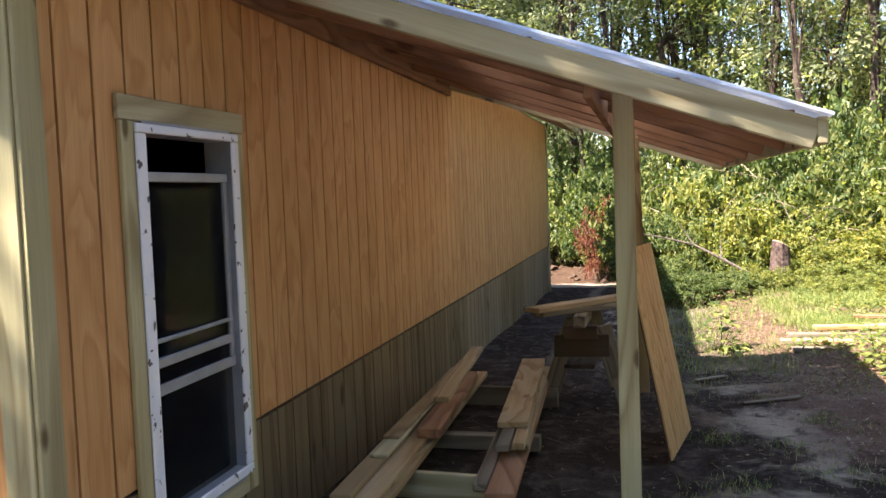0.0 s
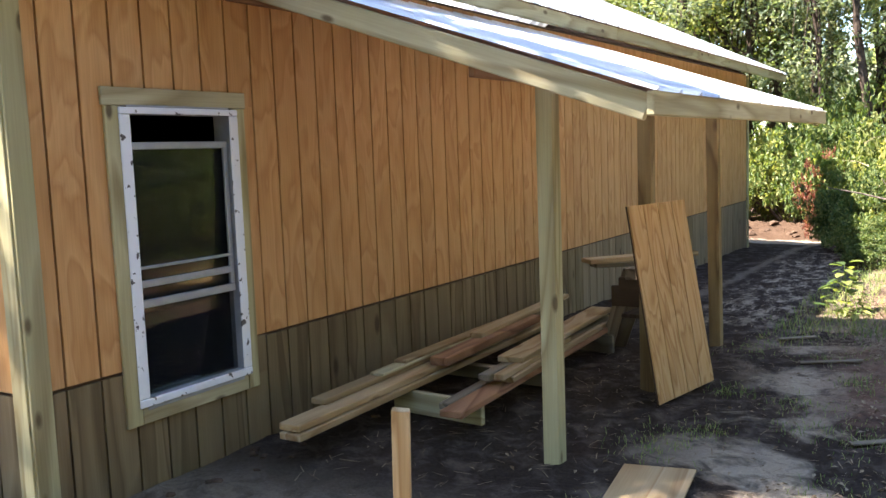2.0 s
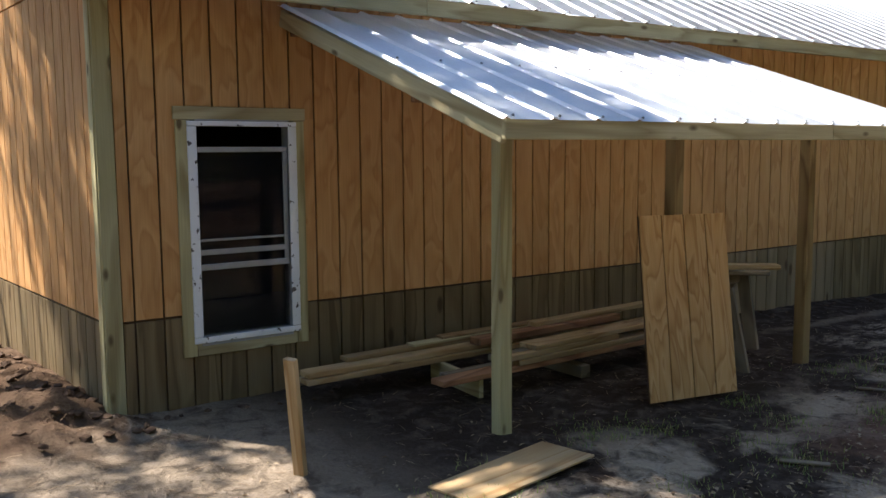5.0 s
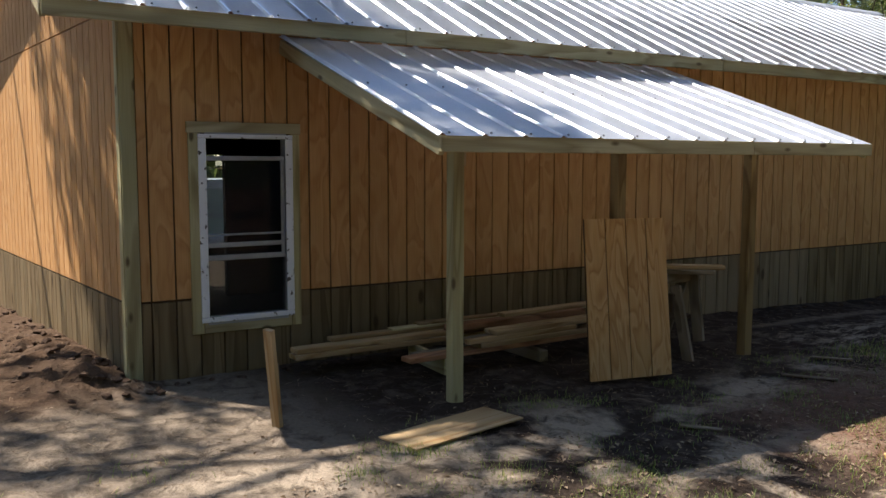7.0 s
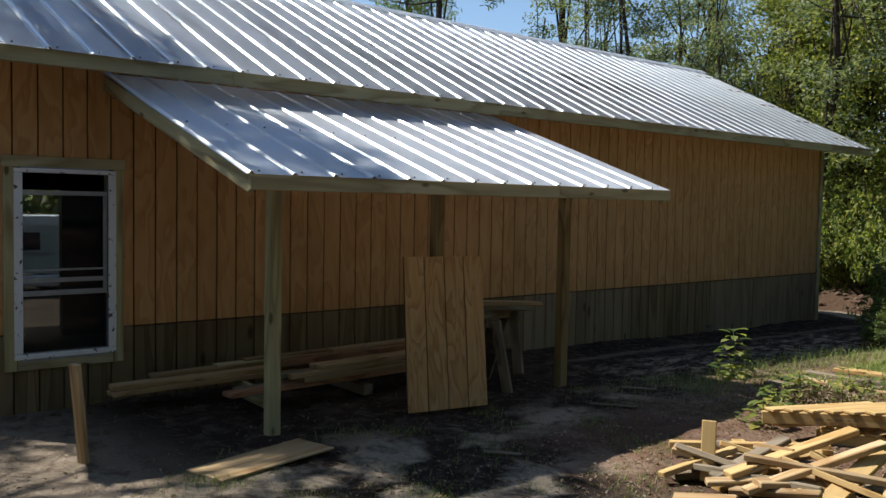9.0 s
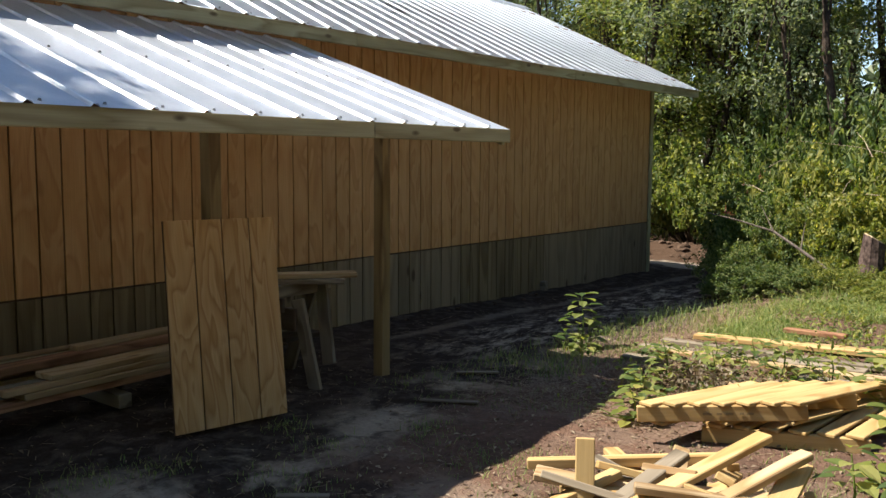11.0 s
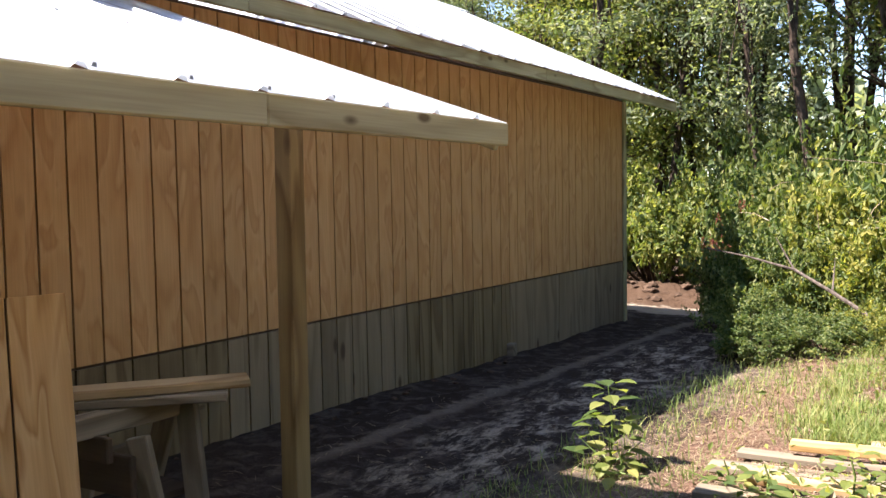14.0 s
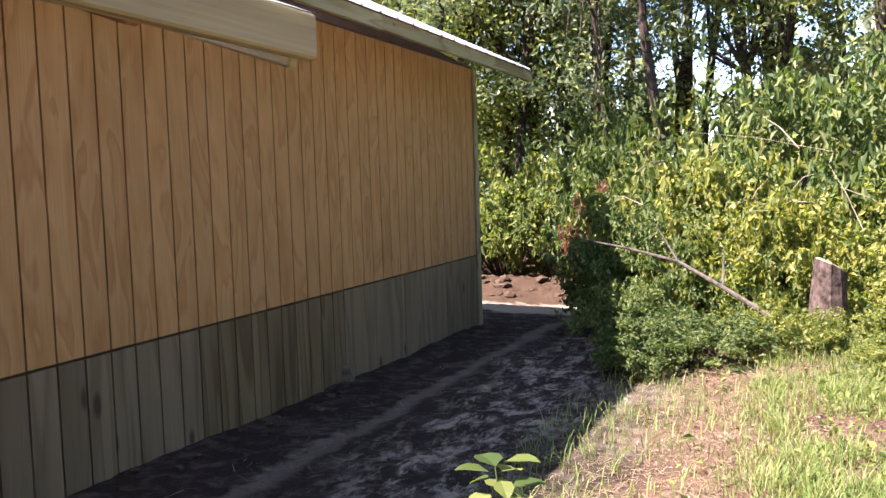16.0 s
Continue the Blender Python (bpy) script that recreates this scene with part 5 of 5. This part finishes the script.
def build_sapling(x, y, h, n, leaf, label, seed):
    rng = np.random.default_rng(seed)
    s = thing("sapling", label, "plant", "young weeds by the bank", m=Matrix.Translation((x, y, gz(x, y))))
    bm = tube([(0, 0, -0.03), (0.01, 0.01, h * 0.5), (-0.01, 0.0, h * 0.97)], [0.007, 0.006, 0.003], 5)
    for i in range(4):
        a = rng.uniform(0, math.tau)
        e = Vector((math.cos(a) * 0.2, math.sin(a) * 0.2, h * rng.uniform(0.3, 0.55)))
        tube([(0, 0, 0.02), e * 0.55, e], [0.005, 0.004, 0.002], 4, bm)
    part("stem", bm, M_GRASS, s, "thin green stem")
    bm = bmesh.new()
    for i in range(n):
        a = i * 2.4
        z = h * (0.12 + 0.88 * (i / n))
        out = 0.02 + 0.15 * (1 - i / n) * rng.uniform(0.3, 1.2)
        L = leaf * rng.uniform(0.7, 1.2)
        c, t = Vector((math.cos(a) * out, math.sin(a) * out, z + rng.normal() * 0.02)), Vector((math.cos(a), math.sin(a), rng.uniform(-0.35, 0.45))).normalized()
        w = t.cross(Vector((0, 0, 1))).normalized()
        up = w.cross(t)
        pr = [(0, 0.0), (0.25, 0.33), (0.55, 0.36), (0.8, 0.2), (1.0, 0.0)]
        mid = [bm.verts.new(c + t * L * u - up * L * (0.05 + 0.22 * u * u)) for u, v in pr]
        for sgn in (-1, 1):
            side = [bm.verts.new(c + t * L * u + w * sgn * L * v + up * L * (0.06 * v - 0.22 * u * u)) for u, v in pr[1:4]]
            bm.faces.new((mid[0], mid[1], side[0]) if sgn > 0 else (mid[1], mid[0], side[0]))
            for j in range(2):
                bm.faces.new((mid[j + 1], mid[j + 2], side[j + 1], side[j]))
            bm.faces.new((mid[3], mid[4], side[2]))
    part("leaves", bm, M_LEAF_LIGHT, s, "broad bright green leaves")


build_sapling(2.36, 6.13, 0.47, 36, 0.125, "leafy green sapling at the edge of the shade", 5)
LOW = "low leafy green weed on the sunny bank"
for k, (x, y, h, n, leaf) in enumerate(((2.47, 5.98, 0.16, 18, 0.09), (3.5, 5.25, 0.22, 26, 0.09), (3.62, 4.62, 0.22, 26, 0.10), (3.70, 4.32, 0.18, 22, 0.09), (3.62, 5.88, 0.20, 24, 0.08), (3.84, 6.05, 0.18, 22, 0.08),
                                        (3.28, 5.72, 0.16, 20, 0.08), (3.74, 5.50, 0.2, 24, 0.08), (4.15, 5.75, 0.24, 26, 0.09), (4.5, 5.62, 0.26, 28, 0.09), (3.05, 5.9, 0.13, 16, 0.07), (3.45, 4.95, 0.15, 18, 0.08))):
    build_sapling(x, y, h, n, leaf, LOW, 40 + k)
build_sapling(5.2, 3.95, 0.45, 36, 0.11, "leafy green weed beside the scrap pile", 10)
build_sapling(5.12, 3.45, 0.36, 30, 0.10, "leafy green weed beside the scrap pile", 11)
build_sapling(5.4, 3.3, 0.42, 32, 0.10, "leafy green weed beside the scrap pile", 13)
build_sapling(4.9, 5.3, 0.4, 34, 0.11, "leafy green weed behind the pallets", 12)


# ---- grass, weeds, litter ----
def build_grass():
    rng = np.random.default_rng(31)

    def blades(name, cx, cy, n, lo, hi, mat, label, width=0.006):
        zz = height(cx, cy) + ripple(cx, cy)
        h = rng.uniform(lo, hi, n)
        a = rng.uniform(0, math.tau, n)
        lean = rng.uniform(0.2, 1.3, n) * h
        b = np.stack([cx, cy, zz - 0.005], 1)
        side = np.stack([-np.sin(a), np.cos(a), 0 * a], 1) * width
        dirv = np.stack([np.cos(a), np.sin(a), 0 * a], 1)
        m1 = b + dirv * (lean * 0.35)[:, None] + np.stack([0 * a, 0 * a, h * 0.6], 1)
        m2 = b + dirv * lean[:, None] + np.stack([0 * a, 0 * a, h], 1)
        v = np.stack([b - side, b + side, m1 + side * 0.7, m1 - side * 0.7, m2], 1).reshape(-1, 3)
        i = np.arange(n)[:, None] * 5
        f = [list(q) for q in (i + np.array([0, 1, 2, 3]))] + [list(q) for q in (i + np.array([3, 2, 4]))]
        me = bpy.data.meshes.new(name)
        me.from_pydata(v.tolist(), [], f)
        me.materials.append(mat)
        tagged(new(name, me), label, "grass", kind="stuff")

    def spread(n, x0, x1, y0, y1, keep):
        x, y = rng.uniform(x0, x1, n), rng.uniform(y0, y1, n)
        k = keep(x, y) > rng.random(n)
        return x[k], y[k]

    grid = rng.random((64, 64))

    def vn(x, y):
        i, j = np.floor(x).astype(int), np.floor(y).astype(int)
        u, v = x - i, y - j
        u, v = u * u * (3 - 2 * u), v * v * (3 - 2 * v)
        g = lambda a, c: grid[a % 64, c % 64]
        return (g(i, j) * (1 - u) + g(i + 1, j) * u) * (1 - v) + (g(i, j + 1) * (1 - u) + g(i + 1, j + 1) * u) * v

    def tuft(x, y, s):
        return sstep(0.37, 0.53, 0.65 * vn(x * 1.1 * s, y * 1.1 * s) + 0.35 * vn(x * 3.1 * s + 9, y * 3.1 * s + 5))

    x, y = spread(230000, 2.6, 8.0, 6.7, 12.5, lambda x, y: sstep(2.85, 3.7, x) * (0.02 + 0.98 * tuft(x, y, 1.0)) * (0.3 + 0.7 * tuft(x + 1.3, y + 0.4, 2.7)))
    blades("grass", x, y, len(x), 0.04, 0.13, M_GRASS, "bright green grass on the sunny bank", 0.0026)
    def tufts(count, x0, x1, y0, y1, lo, hi, sd):
        cx, cy, n = rng.uniform(x0, x1, count), rng.uniform(y0, y1, count), rng.integers(lo, hi, count)
        s = np.repeat(rng.uniform(0.4, 1.0, count), n) * sd
        return np.repeat(cx, n) + rng.normal(size=n.sum()) * s, np.repeat(cy, n) + rng.normal(size=n.sum()) * s

    x, y = tufts(210, 1.9, 6.5, -2.0, 6.5, 20, 150, 0.17)
    blades("grass", x, y, len(x), 0.012, 0.05, M_GRASS, "sparse short grass tufts in the sandy soil", 0.0022)
    x, y = spread(3200, 1.9, 2.9, 4.5, 12.5, lambda x, y: 0.1 + 0.9 * tuft(x, y, 1.7))
    blades("grass", x, y, len(x), 0.03, 0.13, M_GRASS, "grass along the edge of the worn strip", 0.003)

    def leaves(name, x, y, lo, hi, top, mat, label, cat, upb):
        z = height(x, y) + ripple(x, y) + 0.006 + top * rng.random(len(x)) ** 1.5
        me = leaf_mesh(name, np.stack([x, y, z], 1), rng.uniform(lo, hi, len(x)), rng, mat, up_bias=upb)
        tagged(new(name, me), label, cat, kind="stuff")

    x, y = spread(60000, 2.6, 9.0, 4.4, 13.5, lambda x, y: (0.12 + 0.88 * tuft(x + 0.7, y, 0.8)) * (0.1 + 0.9 * sstep(3.0, 4.8, x)) * 0.75 * (0.45 + 0.55 * sstep(6.2, 7.4, y)))
    leaves("weeds", x, y, 0.022, 0.065, 0.17, M_LEAF_LIGHT, "low green weeds and vines on the bank", "weeds", 1.2)
    x, y = spread(26000, 1.2, 8.0, -3.0, 12.0, lambda x, y: 0.12 + 0.88 * sstep(2.4, 3.2, x))
    leaves("leaf_litter", x, y, 0.012, 0.045, 0.006, M_DRY, "scattered dry brown leaves on the soil", "litter", 4.0)
    x, y = spread(3400, 3.3, 4.3, 4.75, 5.6, lambda x, y: np.exp(-((x - 3.82) / 0.28) ** 2 - ((y - 5.2) / 0.22) ** 2))
    leaves("leaf_litter", x, y, 0.02, 0.06, 0.12, M_DRY, "heap of dry brown leaves beside the pallets", "litter", 1.0)


build_grass()


def build_straw():
    """Fallen pine needles and twigs, lying flat."""
    rng = np.random.default_rng(61)
    n = 7000
    x = np.concatenate([rng.uniform(-1.5, 7.5, n), rng.normal(2.95, 0.4, 15000)])
    y = np.concatenate([rng.uniform(-2.8, 12.5, n), rng.uniform(4.2, 12.2, 15000)])
    k = (x > 0.5) | (y < -0.6)
    x, y = x[k], y[k]
    a, L = rng.uniform(0, math.tau, len(x)), rng.uniform(0.03, 0.11, len(x))
    z = height(x, y) + ripple(x, y) + 0.007
    c, d = np.stack([x, y, z], 1), np.stack([np.cos(a), np.sin(a), rng.normal(0, 0.08, len(x))], 1)
    s = np.stack([-np.sin(a), np.cos(a), 0 * a], 1) * rng.uniform(0.0012, 0.003, len(x))[:, None]
    e = d * L[:, None] / 2
    v = np.stack([c - e - s, c - e + s, c + e + s * 0.5, c + e - s * 0.5], 1).reshape(-1, 3)
    me = bpy.data.meshes.new("pine_straw")
    me.from_pydata(v.tolist(), [], np.arange(len(v)).reshape(-1, 4).tolist())
    me.materials.append(M_DRY)
    tagged(new("pine_straw", me), "fallen brown pine needles and twigs on the soil", "litter", kind="stuff")


build_straw()


def build_clods():
    rng = np.random.default_rng(51)
    bm = bmesh.new()
    for i in range(560):
        if i < 440:
            x = rng.uniform(-5.5, 0.4)
            y, s = 0.07 * min(x, 0) - 0.72 + rng.normal() * 0.22, 0.007 + 0.036 * rng.random() ** 2
        elif i < 500:
            x, y, s = rng.uniform(0.05, 0.35), rng.uniform(-0.6, 9), rng.uniform(0.012, 0.03)
        else:
            x, y, s = rng.uniform(-4, 1.5), 16.4 + rng.normal() * 0.4, rng.uniform(0.03, 0.09)
        r = bmesh.ops.create_icosphere(bm, subdivisions=1, radius=s)
        for v in r["verts"]:
            v.co = Vector((v.co.x * 1.3, v.co.y, v.co.z * 0.6)) * rng.uniform(0.6, 1.35) + Vector((x, y, gz(x, y) + s * 0.3))
    tagged(part("soil_clods", bm, M_CLOD), "clods of dug brown soil along the wall foot", "soil", kind="stuff")


build_clods()
thing("wood_block", "small pale wood block in a gap under the skirting", "block", m=pose(0.03, 9.37, gz(0.03, 9.37) + 0.06, 0, 0, 5), data=mesh_of("wood_block", box(-0.04, 0.04, -0.045, 0.045, -0.09, 0.06, bevel=0.006), M_GREY))
for a, b, l in (((2.35, 3.95, 0.02), (2.75, 4.05, 0.035), "thin pale wood splinter lying on dark soil"), ((2.05, 4.75, 0.02), (2.3, 4.95, 0.03), "pale bark splinter on dark soil"),
                ((2.9, 2.2, 0.02), (3.1, 2.35, 0.03), "small pale wood chip on the soil")):
    board((a[0], a[1], gz(a[0], a[1]) + 0.012), (b[0], b[1], gz(b[0], b[1]) + 0.018), 0.045, 0.012, M_GREY, l, "splinter", "wood splinters", "splinter")
